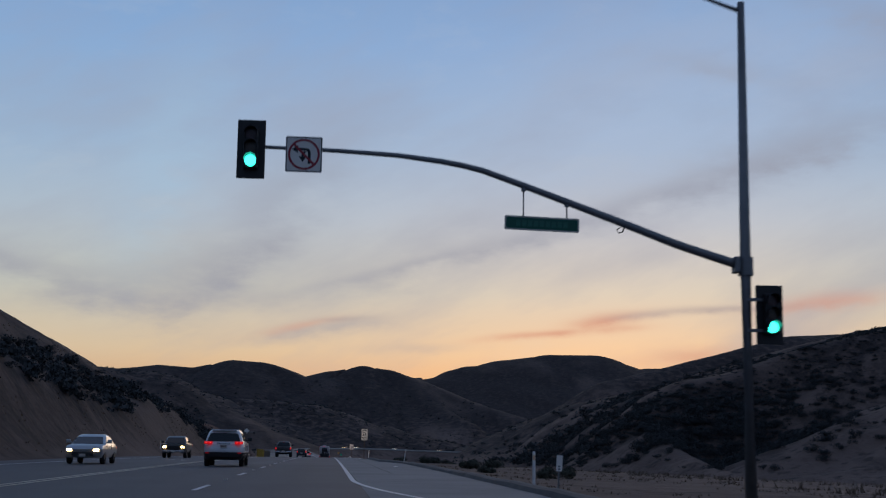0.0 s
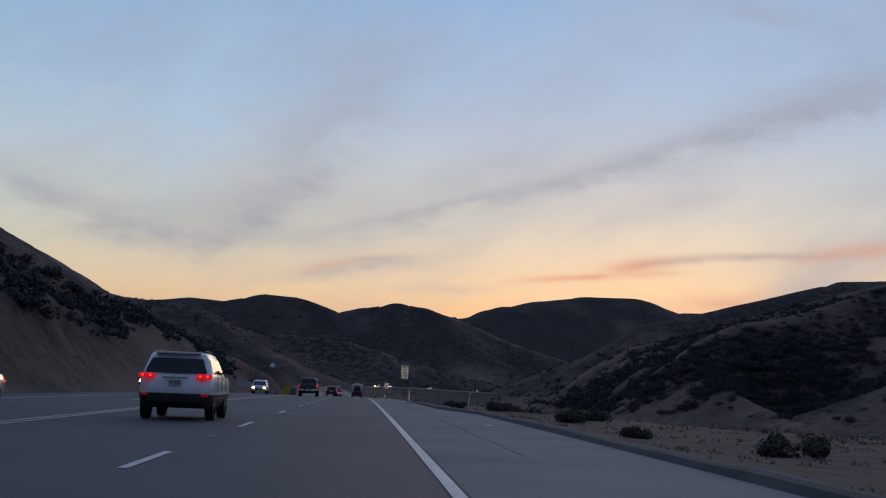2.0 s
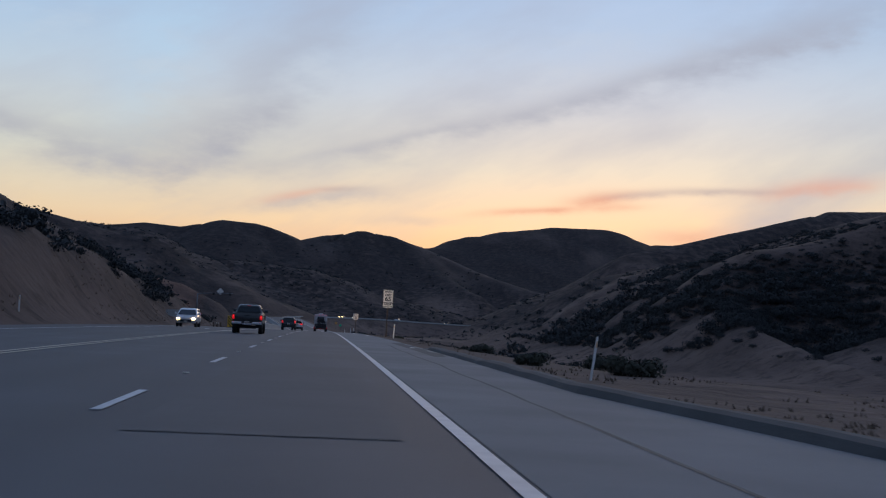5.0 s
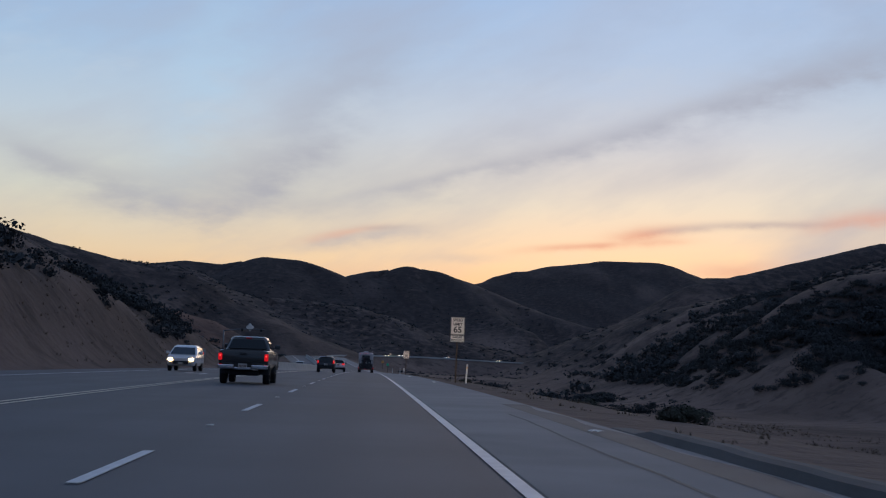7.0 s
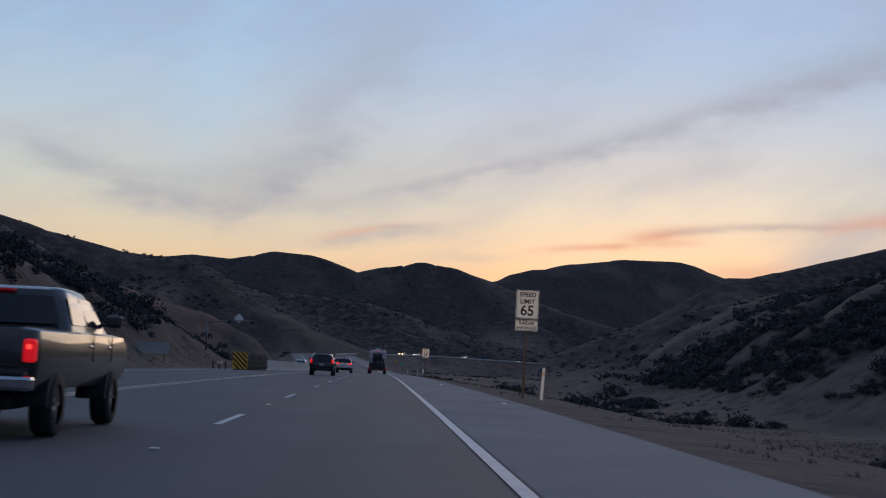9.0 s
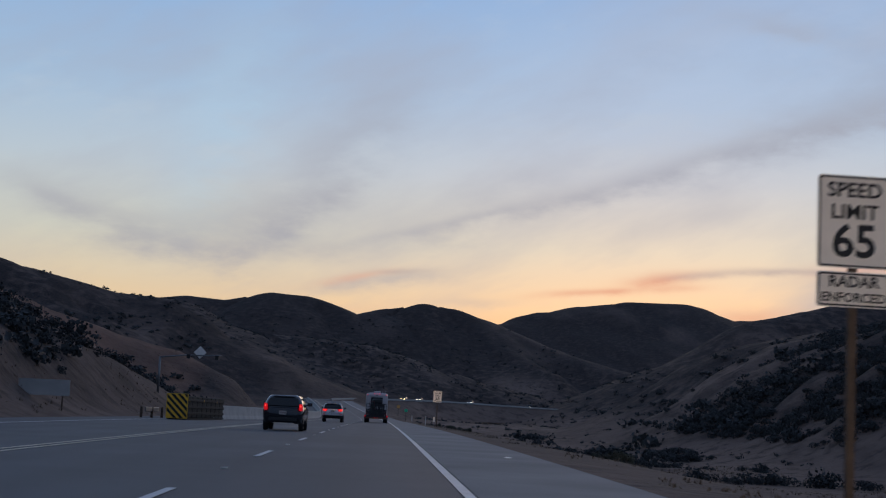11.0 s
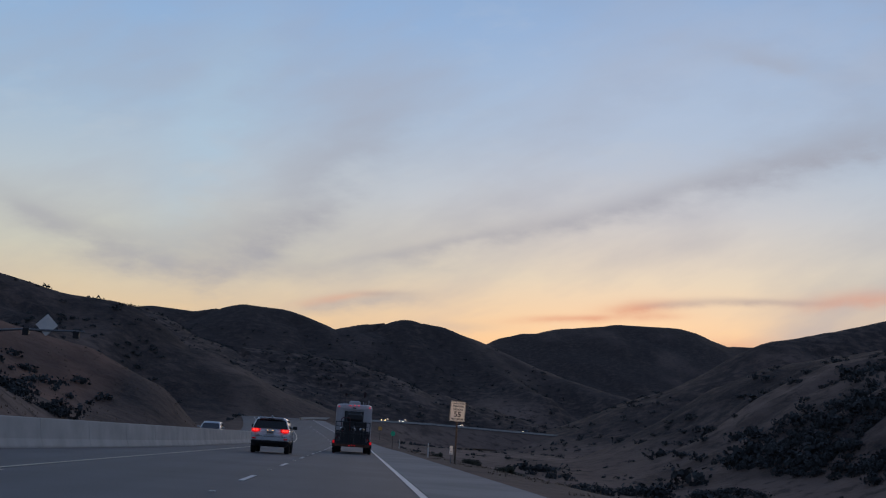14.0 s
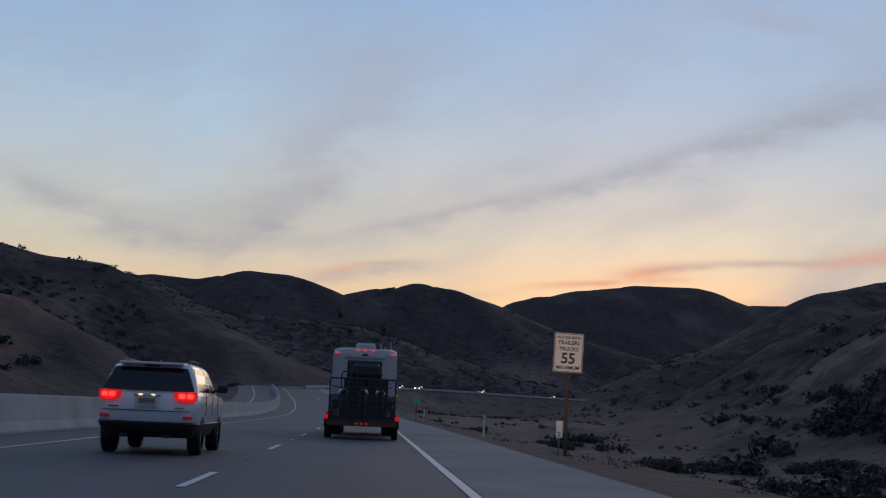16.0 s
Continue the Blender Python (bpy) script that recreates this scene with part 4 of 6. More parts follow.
def smooth_line(pts, n):
    out = []
    for i in range(len(pts) - 1):
        p0, p1, p2, p3 = (Vector((*pts[min(max(j, 0), len(pts) - 1)], 0)) for j in (i - 1, i, i + 1, i + 2))
        for k in range(n):
            t = k / n
            out.append(0.5 * ((2 * p1) + (p2 - p0) * t + (2 * p0 - 5 * p1 + 4 * p2 - p3) * t * t + (3 * p1 - p0 - 3 * p2 + p3) * t ** 3))
    return out + [Vector((*pts[-1], 0))]


def far_z(k, n):
    u = k / n
    return 6.95 + 2.3 * math.sin(min(1.0, u * 1.6) * math.pi / 2) - 3.6 * max(0.0, u - 0.5) - 40 * max(0.0, u - 0.88) ** 1.5


line = smooth_line(FAR_ROAD, 6)
for nm, w0, w1, lift, mm, lab, cat in (("far_road", -8.0, 6.6, 0.0, M_ASPHALT, "asphalt highway curving across the far slope", "road"), ("far_bank", 6.5, 22.0, -0.1, M_HILL, "bare earth bank below the curving highway", "embankment")):
    bm = bmesh.new()
    prev = None
    for k, p in enumerate(line):
        d = (line[min(k + 1, len(line) - 1)] - line[max(k - 1, 0)]).normalized()
        side = Vector((d.y, -d.x, 0))
        z = far_z(k, len(line) - 1)
        ring = [bm.verts.new((p + side * w0) + Vector((0, 0, z + lift))), bm.verts.new((p + side * w1) + Vector((0, 0, z + lift - (6.5 if nm == "far_bank" else 0))))]
        if prev:
            bm.faces.new((prev[0], prev[1], ring[1], ring[0]))
        prev = ring
    tagged(mesh_ob(nm, bm, mm), lab, cat, kind="structure")
bm = bmesh.new()
prev = None
for k, p in enumerate(line):
    d = (line[min(k + 1, len(line) - 1)] - line[max(k - 1, 0)]).normalized()
    side = Vector((d.y, -d.x, 0))
    z = far_z(k, len(line) - 1)
    ring = [bm.verts.new(p + side * q + Vector((0, 0, z + h))) for q, h in ((6.2, 0), (6.3, 0.6), (6.5, 0.6), (6.6, 0))]
    if prev:
        for i in range(3):
            bm.faces.new((prev[i], prev[i + 1], ring[i + 1], ring[i]))
    prev = ring
tagged(mesh_ob("far_barrier", bm, M_CONC), "pale low barrier along the far curve of the highway", "barrier", kind="structure")


# bits of litter on the shoulder
for i, (x, y) in enumerate(((2.6, 66), (2.3, 128), (1.9, 210), (2.2, 178))):
    bm = bmesh.new()
    vs = [bm.verts.new((0.16 * math.cos(a) * (0.6 + 0.4 * math.sin(3 * a + i)), 0.12 * math.sin(a), 0.02 + 0.03 * math.sin(2 * a + i) ** 2)) for a in np.linspace(0, 6.28, 10)[:-1]]
    mid = bm.verts.new((0, 0, 0.06))
    for k in range(9):
        bm.faces.new((vs[k], vs[(k + 1) % 9], mid))
    ob = mesh_ob("litter", bm, M_SIGNW)
    ob.matrix_world = pose(x, y, float(road_z(y)) + 0.008)
    tagged(ob, "crumpled scrap of white paper on the shoulder", "litter", "litter on the shoulder")

# ---- vehicles ----
def slice_ring(bm, z, y0, y1, hw, r, seg=5, bow=0.0):
    """A rounded rectangle at height z, from y0 to y1, with half width hw; bow swells the two ends."""
    vs = []
    r = min(r, hw * 0.9, (y1 - y0) * 0.45)
    for cx, cy, a0 in ((hw - r, y1 - r, 0), (-hw + r, y1 - r, 90), (-hw + r, y0 + r, 180), (hw - r, y0 + r, 270)):
        for k in range(seg + 1):
            a = radians(a0 + 90 * k / seg)
            x, y = cx + r * math.cos(a), cy + r * math.sin(a)
            end = bow * (1 - (x / hw) ** 2)
            vs.append(bm.verts.new((x, y + (end if y > (y0 + y1) / 2 else -end), z)))
    return vs


def stack(slices, seg=5):
    """A closed body from rounded slices: (z, rear, front, half width, corner radius, bow)."""
    bm = bmesh.new()
    rings = [slice_ring(bm, *s[:5], seg, s[5] if len(s) > 5 else 0.0) for s in slices]
    n = len(rings[0])
    for a, b in zip(rings, rings[1:]):
        for k in range(n):
            bm.faces.new((a[k], a[(k + 1) % n], b[(k + 1) % n], b[k]))
    bm.faces.new(rings[0][::-1])
    bm.faces.new(rings[-1])
    bmesh.ops.recalc_face_normals(bm, faces=bm.faces)
    return bm


def car_paint(name, colour, metal=0.0, rough=0.3):
    m = mat(name, colour, rough, metal, vary=0.06, scale=1.5, fine=80, bump=0.01, coat=0.6)
    return m


M_GLASS = mat("dark_tinted_glass", (0.010, 0.012, 0.014), 0.08, vary=0.1, scale=2, fine=30, bump=0.0)
M_TYRE = mat("tyre_rubber", (0.014, 0.014, 0.015), 0.85, vary=0.2, scale=6, fine=60, bump=0.1)
M_RIM = mat("alloy_rim", (0.35, 0.35, 0.36), 0.35, 0.8, vary=0.1, scale=8, fine=60, bump=0.02)
M_CHROME = mat("chrome", (0.62, 0.62, 0.63), 0.15, 1.0, vary=0.05, scale=8, fine=60, bump=0.0)
M_TRIM = mat("black_trim", (0.018, 0.018, 0.019), 0.6, vary=0.15, scale=6, fine=60, bump=0.05)
M_PLATE = mat("number_plate", (0.55, 0.50, 0.45), 0.5, vary=0.05, bump=0.0)
M_TAIL = glow("lit_tail_light", (0.75, 0.008, 0.014), 0.55)
# faint red glow added to the reflectors, which are no lamps
M_REFL_GLOW = glow("glowing_red_reflector", (0.5, 0.01, 0.015), 0.12)
M_CORE = glow("bright_lamp_core", (1.0, 0.05, 0.035), 1.8)
M_TAILDIM = glow("red_marker_lamp", (1.0, 0.03, 0.05), 0.9)
M_HEAD = glow("lit_headlamp", (1.0, 0.62, 0.25), 16.0)
M_HEADW = glow("white_headlamp", (1.0, 0.80, 0.52), 9.0)
M_PLATELAMP = glow("warm_plate_lamp", (1.0, 0.52, 0.22), 2.0)
M_BAR = mat("plate_marks", (0.14, 0.07, 0.06), 0.6, bump=0.0)


def wheel(parent, x, y, r, w, side):
    wh = empty("wheel", pose(x, y, r))
    wh.parent = parent
    bm = bmesh.new()
    prof = [(r * 0.62, -w / 2), (r * 0.93, -w / 2), (r, -w * 0.36), (r, w * 0.36), (r * 0.93, w / 2), (r * 0.62, w / 2)]
    rings = []
    for k in range(24):
        a = 2 * math.pi * k / 24
        rings.append([bm.verts.new((px, pr * math.cos(a), pr * math.sin(a))) for pr, px in prof])
    for k in range(24):
        p, q = rings[k], rings[(k + 1) % 24]
        for i in range(5):
            bm.faces.new((p[i], p[i + 1], q[i + 1], q[i]))
    bmesh.ops.recalc_face_normals(bm, faces=bm.faces)
    part("tyre", bm, M_TYRE, wh, smooth=True)
    bm = bmesh.new()
    tube(bm, (-w * 0.3, 0, 0), (w * 0.3, 0, 0), r * 0.63, seg=20)
    for k in range(5):
        a = 2 * math.pi * k / 5
        box(bm, side * w * 0.34, 0.36 * r * math.cos(a), 0.36 * r * math.sin(a), 0.03, r * 0.14, r * 0.52, 0.008, (math.degrees(a) - 90, 0, 0))
    part("rim", bm, M_RIM, wh)
    return wh


def lerp_slices(slices, z):
    for a, b in zip(slices, slices[1:]):
        if a[0] <= z <= b[0]:
            t = (z - a[0]) / max(1e-6, b[0] - a[0])
            return [p + t * (q - p) for p, q in zip(a[:5], b[:5])]
    return slices[-1][:5]


def quad_panel(name, corners, material, parent, thick=0.012, label=""):
    """A thin rounded-off panel through corner points, given thickness outwards by its own normal."""
    bm = bmesh.new()
    vs = [bm.verts.new(c) for c in corners]
    f = bm.faces.new(vs)
    f.normal_update()
    n = f.normal.copy()
    back = [bm.verts.new(Vector(c) - n * thick) for c in corners]
    bm.faces.new(back[::-1])
    for k in range(len(vs)):
        bm.faces.new((vs[k], back[k], back[(k + 1) % len(vs)], vs[(k + 1) % len(vs)]))
    es = [e for e in bm.edges if e.calc_length() < thick * 1.2]
    bmesh.ops.bevel(bm, geom=es, offset=0.03, segments=2, affect="EDGES", profile=0.5)
    bmesh.ops.recalc_face_normals(bm, faces=bm.faces)
    return part(name, bm, material, parent, label)


def car(name, label, m, lower, upper, paint, wheels, rear_glass, side_cuts, tail, front=None, trim_below=None, rails=False, plate_z=0.85, category="car", cargo=None):
    """A road vehicle that heads along +y, its tail at y = 0. lower, upper: slices of the body and of the cabin.
    wheels: (y, half track, radius, width). rear_glass: (z0, z1, share of the half width). side_cuts: window spans in shares of the cabin."""
    c = empty(name, m)
    tagged(c, label, category)
    part("body", stack(lower), paint, c, smooth="auto")
    if upper:
        part("cabin", stack(upper), paint, c, smooth="auto")
        z0, z1, share = rear_glass
        a, b = lerp_slices(upper, z0), lerp_slices(upper, z1)
        off = 0.058
        quad_panel("rear_window", [(-a[3] * share, a[1] - off, z0), (a[3] * share, a[1] - off, z0), (b[3] * (share - 0.04), b[1] - off, z1), (-b[3] * (share - 0.04), b[1] - off, z1)], M_GLASS, c, label="dark rear window")
        quad_panel("windscreen", [(a[3] * 0.9, a[2] + off, z0), (-a[3] * 0.9, a[2] + off, z0), (-b[3] * 0.86, b[2] + off, z1), (b[3] * 0.86, b[2] + off, z1)], M_GLASS, c)
        for sx in (-1, 1):
            for s0, s1 in side_cuts:
                pa = [a[1] + (a[2] - a[1]) * s for s in (s0, s1)]
                pb = [b[1] + (b[2] - b[1]) * s for s in (s0, s1)]
                cs = [(sx * (a[3] + 0.012), pa[0], z0), (sx * (a[3] + 0.012), pa[1], z0), (sx * (b[3] + 0.012), pb[1], z1), (sx * (b[3] + 0.012), pb[0], z1)]
                quad_panel("side_window", cs if sx > 0 else cs[::-1], M_GLASS, c)
            ya = a[2] - 0.12 * (a[2] - a[1])
            bm = bmesh.new()
            box(bm, sx * (a[3] + 0.16), ya, z0 + 0.10, 0.22, 0.10, 0.17, 0.04)
            box(bm, sx * (a[3] + 0.04), ya, z0 + 0.05, 0.12, 0.05, 0.05, 0.01)
            part("mirror", bm, M_TRIM if trim_below else paint, c)
        if rails:
            t = upper[-2]
            for sx in (-1, 1):
                bm = bmesh.new()
                zt = upper[-1][0]
                pipe(bm, [(sx * (t[3] - 0.10), t[1] + 0.35, zt - 0.01), (sx * (t[3] - 0.10), t[1] + 0.55, zt + 0.05), (sx * (t[3] - 0.10), t[2] - 0.5, zt + 0.05), (sx * (t[3] - 0.10), t[2] - 0.3, zt - 0.01)], [0.018] * 4, 8)
                part("roof_rail", bm, M_TRIM, c)
    for y, half, r, w in wheels:
        for sx in (-1, 1):
            bm = bmesh.new()
            tube(bm, (sx * (half - 0.3), y, r + 0.02), (sx * (half + 0.10), y, r + 0.02), r + 0.07, seg=32)
            bmesh.ops.bisect_plane(bm, geom=bm.verts[:] + bm.edges[:] + bm.faces[:], plane_co=(0, 0, r * 0.95), plane_no=(0, 0, 1), clear_inner=True)
            bmesh.ops.holes_fill(bm, edges=[e for e in bm.edges if e.is_boundary])
            part("wheel_arch", bm, M_TRIM, c)
            wheel(c, sx * half, y, r, w, sx)
    for piece in tail:
        kind, x, y, z, sx, sy, sz = piece[:7]
        mm = {"tail": M_TAIL, "dim": M_REFL_GLOW, "head": M_HEAD, "headw": M_HEADW, "chrome": M_CHROME, "trim": M_TRIM, "plate": M_PLATE, "paint": paint, "glass": M_GLASS}[kind]
        nm = piece[7]
        for s in ((-1, 1) if x else (1,)):
            bm = bmesh.new()
            box(bm, s * x, y, z, sx, sy, sz, min(sx, sy, sz) * 0.28)
            ob = part(nm, bm, mm, c)
            if kind == "tail":
                bulbs = [(-0.24, 0.06), (0.24, 0.06)] if sx > sz else [(0.0, 0.16)]
                for bx, bz in bulbs:
                    r = min(sx, sz) * 0.24
                    bm = bmesh.new()
                    tube(bm, (s * x + bx * sx, y - sy * 0.45, z + bz * sz), (s * x + bx * sx, y - sy * 0.58, z + bz * sz), r, r * 0.7, seg=14)
                    part("lamp_core", bm, M_CORE, ob)
            if kind == "plate":
                for k in range(6):
                    bm = bmesh.new()
                    box(bm, s * x - sx * 0.36 + k * sx * 0.145, y - sy / 2 - 0.003, z, sx * 0.085, 0.004, sz * 0.5)
                    part("plate_bar", bm, M_BAR, ob)
    if upper:
        for yy in side_cuts:
            ya = upper[0][1] + (upper[0][2] - upper[0][1]) * (yy[1] + 0.02)
            for sx in (-1, 1):
                bm = bmesh.new()
                box(bm, sx * (lower[2][3] + 0.0), ya, (lower[1][0] + upper[0][0]) / 2 + 0.1, 0.012, 0.012, upper[0][0] - lower[1][0] - 0.15)
                part("door_seam", bm, M_TRIM, c)
                bm = bmesh.new()
                box(bm, sx * (lower[3][3] + 0.012), ya - 0.18, upper[0][0] - 0.13, 0.03, 0.16, 0.03, 0.01)
                part("door_handle", bm, M_CHROME, c)
    if trim_below:
        part("lower_trim", stack(trim_below), M_TRIM, c, smooth="auto")
    return c


def on_road(x, y, turn=0.0):
    return pose(x, y, float(road_z(y)) + 0.005, math.degrees(math.atan(GRADE * max(0.0, 1 - y / CREST))) * (1 if turn == 0 else -1), 0, turn)


P_WHITE = car_paint("white_car_paint", (0.72, 0.72, 0.73))
P_PEARL = car_paint("pearl_white_paint", (0.74, 0.74, 0.75))
P_GREY = car_paint("grey_metallic_paint", (0.045, 0.044, 0.043), 0.4, 0.36)
P_DARK = car_paint("dark_blue_black_paint", (0.016, 0.018, 0.024), 0.3, 0.25)
P_SILVER = car_paint("silver_paint", (0.42, 0.43, 0.44), 0.6, 0.3)
P_TAN = car_paint("dark_olive_paint", (0.05, 0.047, 0.04), 0.3, 0.35)

# the white crossover
car("crossover", "white crossover with dark rear window and lit red tail lights", on_road(-5.55, 62.0),
    [(0.42, 0.10, 4.45, 0.84, 0.25, 0.03), (0.55, 0.02, 4.55, 0.90, 0.3, 0.06), (0.80, 0.0, 4.58, 0.92, 0.35, 0.06), (0.98, 0.05, 4.5, 0.915, 0.4, 0.05), (1.08, 0.10, 4.2, 0.90, 0.4, 0.04), (1.10, 0.16, 3.4, 0.86, 0.4, 0.02)],
    [(1.06, 0.12, 3.45, 0.885, 0.25, 0.04), (1.20, 0.18, 3.2, 0.86, 0.3, 0.04), (1.45, 0.32, 2.85, 0.78, 0.3, 0.04), (1.62, 0.40, 2.55, 0.70, 0.3, 0.04), (1.68, 0.52, 2.3, 0.60, 0.3, 0.02)],
    P_WHITE, [(0.85, 0.80, 0.35, 0.22), (3.55, 0.80, 0.35, 0.22)], (1.16, 1.52, 0.88), [(0.10, 0.30), (0.34, 0.60), (0.64, 0.88)],
    [("tail", 0.70, 0.02, 1.08, 0.38, 0.16, 0.13, "tail_light"), ("plate", 0, -0.07, 0.93, 0.32, 0.02, 0.16, "number_plate"), ("chrome", 0, -0.04, 1.05, 0.62, 0.04, 0.05, "trim_strip"), ("dim", 0.72, -0.01, 0.62, 0.20, 0.08, 0.07, "rear_reflector"),
     ("paint", 0, 0.33, 1.66, 1.15, 0.28, 0.05, "roof_spoiler"), ("trim", 0, 0.24, 1.36, 0.035, 0.05, 0.03, "wiper")],
    trim_below=[(0.30, 0.14, 4.4, 0.78, 0.25, 0.02), (0.45, -0.01, 4.56, 0.87, 0.3, 0.06), (0.64, -0.035, 4.6, 0.925, 0.35, 0.06), (0.66, 0.0, 4.58, 0.90, 0.35, 0.06)], rails=True)

# the white mid-size four-by-four
suv = car("sport_utility_car", "white sport utility car with black lower bumper and lit tail lights", on_road(-5.6, 302.0),
    [(0.45, 0.12, 4.6, 0.86, 0.25, 0.03), (0.60, 0.03, 4.75, 0.93, 0.3, 0.06), (0.85, 0.0, 4.80, 0.965, 0.32, 0.06), (1.05, 0.04, 4.75, 0.96, 0.35, 0.05), (1.14, 0.09, 4.5, 0.94, 0.38, 0.04), (1.17, 0.15, 3.6, 0.90, 0.4, 0.02)],
    [(1.13, 0.11, 3.65, 0.925, 0.22, 0.04), (1.26, 0.16, 3.4, 0.90, 0.26, 0.04), (1.50, 0.27, 3.1, 0.83, 0.28, 0.04), (1.70, 0.38, 2.8, 0.74, 0.28, 0.04), (1.77, 0.52, 2.5, 0.62, 0.3, 0.02)],
    P_PEARL, [(0.95, 0.83, 0.385, 0.25), (3.85, 0.83, 0.385, 0.25)], (1.22, 1.66, 0.955), [(0.09, 0.30), (0.34, 0.60), (0.64, 0.88)],
    [("plate", 0, -0.08, 1.02, 0.34, 0.02, 0.18, "number_plate"), ("paint", 0, -0.055, 1.02, 0.44, 0.04, 0.25, "plate_recess"), ("trim", 0, -0.052, 0.835, 1.66, 0.012, 0.014, "tailgate_seam"), ("chrome", 0.62, -0.055, 0.90, 0.20, 0.012, 0.03, "badge"), ("trim", 0.40, -0.02, 0.36, 0.14, 0.10, 0.07, "exhaust_tip"), ("trim", 0, 0.29, 1.70, 0.30, 0.02, 0.035, "high_brake_light"), ("chrome", 0, -0.06, 1.12, 0.52, 0.04, 0.04, "trim_strip"), ("dim", 0.78, -0.03, 0.72, 0.18, 0.06, 0.06, "rear_reflector"),
     ("paint", 0, 0.30, 1.74, 1.2, 0.30, 0.05, "roof_spoiler"), ("trim", 0.28, 0.18, 1.22, 0.34, 0.03, 0.02, "wiper"), ("trim", 0, 1.2, 1.80, 0.06, 0.12, 0.05, "roof_aerial")],
    trim_below=[(0.33, 0.18, 4.5, 0.80, 0.25, 0.02), (0.48, 0.0, 4.75, 0.90, 0.3, 0.06), (0.60, -0.04, 4.80, 0.955, 0.32, 0.06), (0.63, 0.0, 4.78, 0.93, 0.32, 0.06)], rails=True)

# its wedge-shaped tail lights, and the lamps over the number plate
for sx in (-1, 1):
    edge = [(sx * 0.50, -0.085, 1.20), (sx * 0.56, -0.085, 1.08), (sx * 0.66, -0.08, 1.02), (sx * 0.925, 0.06, 1.03), (sx * 0.93, 0.07, 1.21)]
    lamp = quad_panel("tail_light", edge if sx > 0 else edge[::-1], M_TAIL, suv, 0.09, "wedge-shaped lit red tail light")
    for x0, x1 in ((0.60, 0.72), (0.75, 0.87)):
        y0, y1 = (-0.09 + 0.14 * max(0.0, (q - 0.64) / 0.29) for q in (x0, x1))
        core = [(sx * x0, y0 - 0.01, 1.08), (sx * x1, y1 - 0.01, 1.08), (sx * x1, y1 - 0.01, 1.17), (sx * x0, y0 - 0.01, 1.17)]
        quad_panel("lamp_core", core if sx > 0 else core[::-1], M_CORE, lamp, 0.012)
    bm = bmesh.new()
    box(bm, sx * 0.12, -0.09, 1.135, 0.07, 0.03, 0.025, 0.006)
    part("plate_lamp", bm, M_PLATELAMP, suv, "small warm plate lamp")

# the dark hatchback
car("hatchback", "dark hatchback with a pale roof edge and red tail lights", on_road(-5.4, 236.0),
    [(0.35, 0.10, 4.3, 0.80, 0.25, 0.03), (0.55, 0.0, 4.42, 0.87, 0.3, 0.06), (0.80, 0.0, 4.45, 0.89, 0.35, 0.06), (0.98, 0.06, 4.3, 0.875, 0.4, 0.05), (1.03, 0.14, 3.3, 0.84, 0.4, 0.02)],
    [(1.0, 0.10, 3.4, 0.86, 0.25, 0.04), (1.25, 0.25, 2.9, 0.80, 0.3, 0.04), (1.48, 0.42, 2.5, 0.68, 0.3, 0.04), (1.54, 0.55, 2.3, 0.58, 0.3, 0.02)],
    P_DARK, [(0.8, 0.77, 0.33, 0.21), (3.45, 0.77, 0.33, 0.21)], (1.08, 1.42, 0.88), [(0.10, 0.46), (0.5, 0.88)],
    [("tail", 0.76, 0.06, 1.02, 0.16, 0.16, 0.30, "tail_light"), ("plate", 0, -0.07, 0.78, 0.32, 0.02, 0.16, "number_plate"), ("trim", 0, -0.05, 0.50, 1.2, 0.06, 0.16, "bumper_insert"), ("chrome", 0, 0.36, 1.52, 1.05, 0.10, 0.03, "roof_edge")])

# the grey pickup truck
pk = car("pickup_truck", "dark grey pickup truck with chrome bumper and red tail lights", on_road(-5.95, 156.0),
         [(0.55, 0.15, 5.2, 0.80, 0.1, 0.02), (0.70, 0.08, 5.3, 0.90, 0.14, 0.03), (0.95, 0.07, 5.35, 0.93, 0.16, 0.03), (1.12, 0.07, 5.3, 0.92, 0.18, 0.03), (1.22, 0.09, 5.1, 0.90, 0.18, 0.02), (1.25, 0.12, 4.4, 0.86, 0.2, 0.02)],
         [(1.20, 1.75, 4.3, 0.87, 0.2, 0.03), (1.32, 1.80, 4.05, 0.84, 0.22, 0.03), (1.60, 1.98, 3.7, 0.75, 0.24, 0.03), (1.76, 2.08, 3.4, 0.66, 0.24, 0.03), (1.80, 2.2, 3.2, 0.58, 0.25, 0.02)],
         P_GREY, [(1.15, 0.80, 0.38, 0.25), (4.35, 0.80, 0.38, 0.25)], (1.33, 1.68, 0.88), [(0.08, 0.42), (0.47, 0.88)],
         [("tail", 0.845, 0.06, 1.00, 0.14, 0.12, 0.26, "tail_light"), ("chrome", 0.62, -0.06, 0.64, 0.62, 0.16, 0.17, "bumper_wing"), ("chrome", 0, -0.04, 0.58, 0.62, 0.14, 0.10, "bumper_step"), ("plate", 0, -0.11, 0.68, 0.32, 0.02, 0.16, "number_plate"),
          ("trim", 0, 0.03, 1.12, 0.26, 0.03, 0.09, "tailgate_handle"), ("trim", 0, 0.01, 0.83, 1.5, 0.03, 0.035, "tailgate_seam"), ("dim", 0, 2.02, 1.74, 0.22, 0.05, 0.03, "high_brake_light"), ("trim", 0, 0.9, 0.42, 1.1, 0.9, 0.2, "rear_axle_and_spare")])
bm = bmesh.new()
box(bm, 0, 0.95, 1.255, 1.44, 1.45, 0.02)
part("load_bed", bm, M_TRIM, pk, "dark load bed")

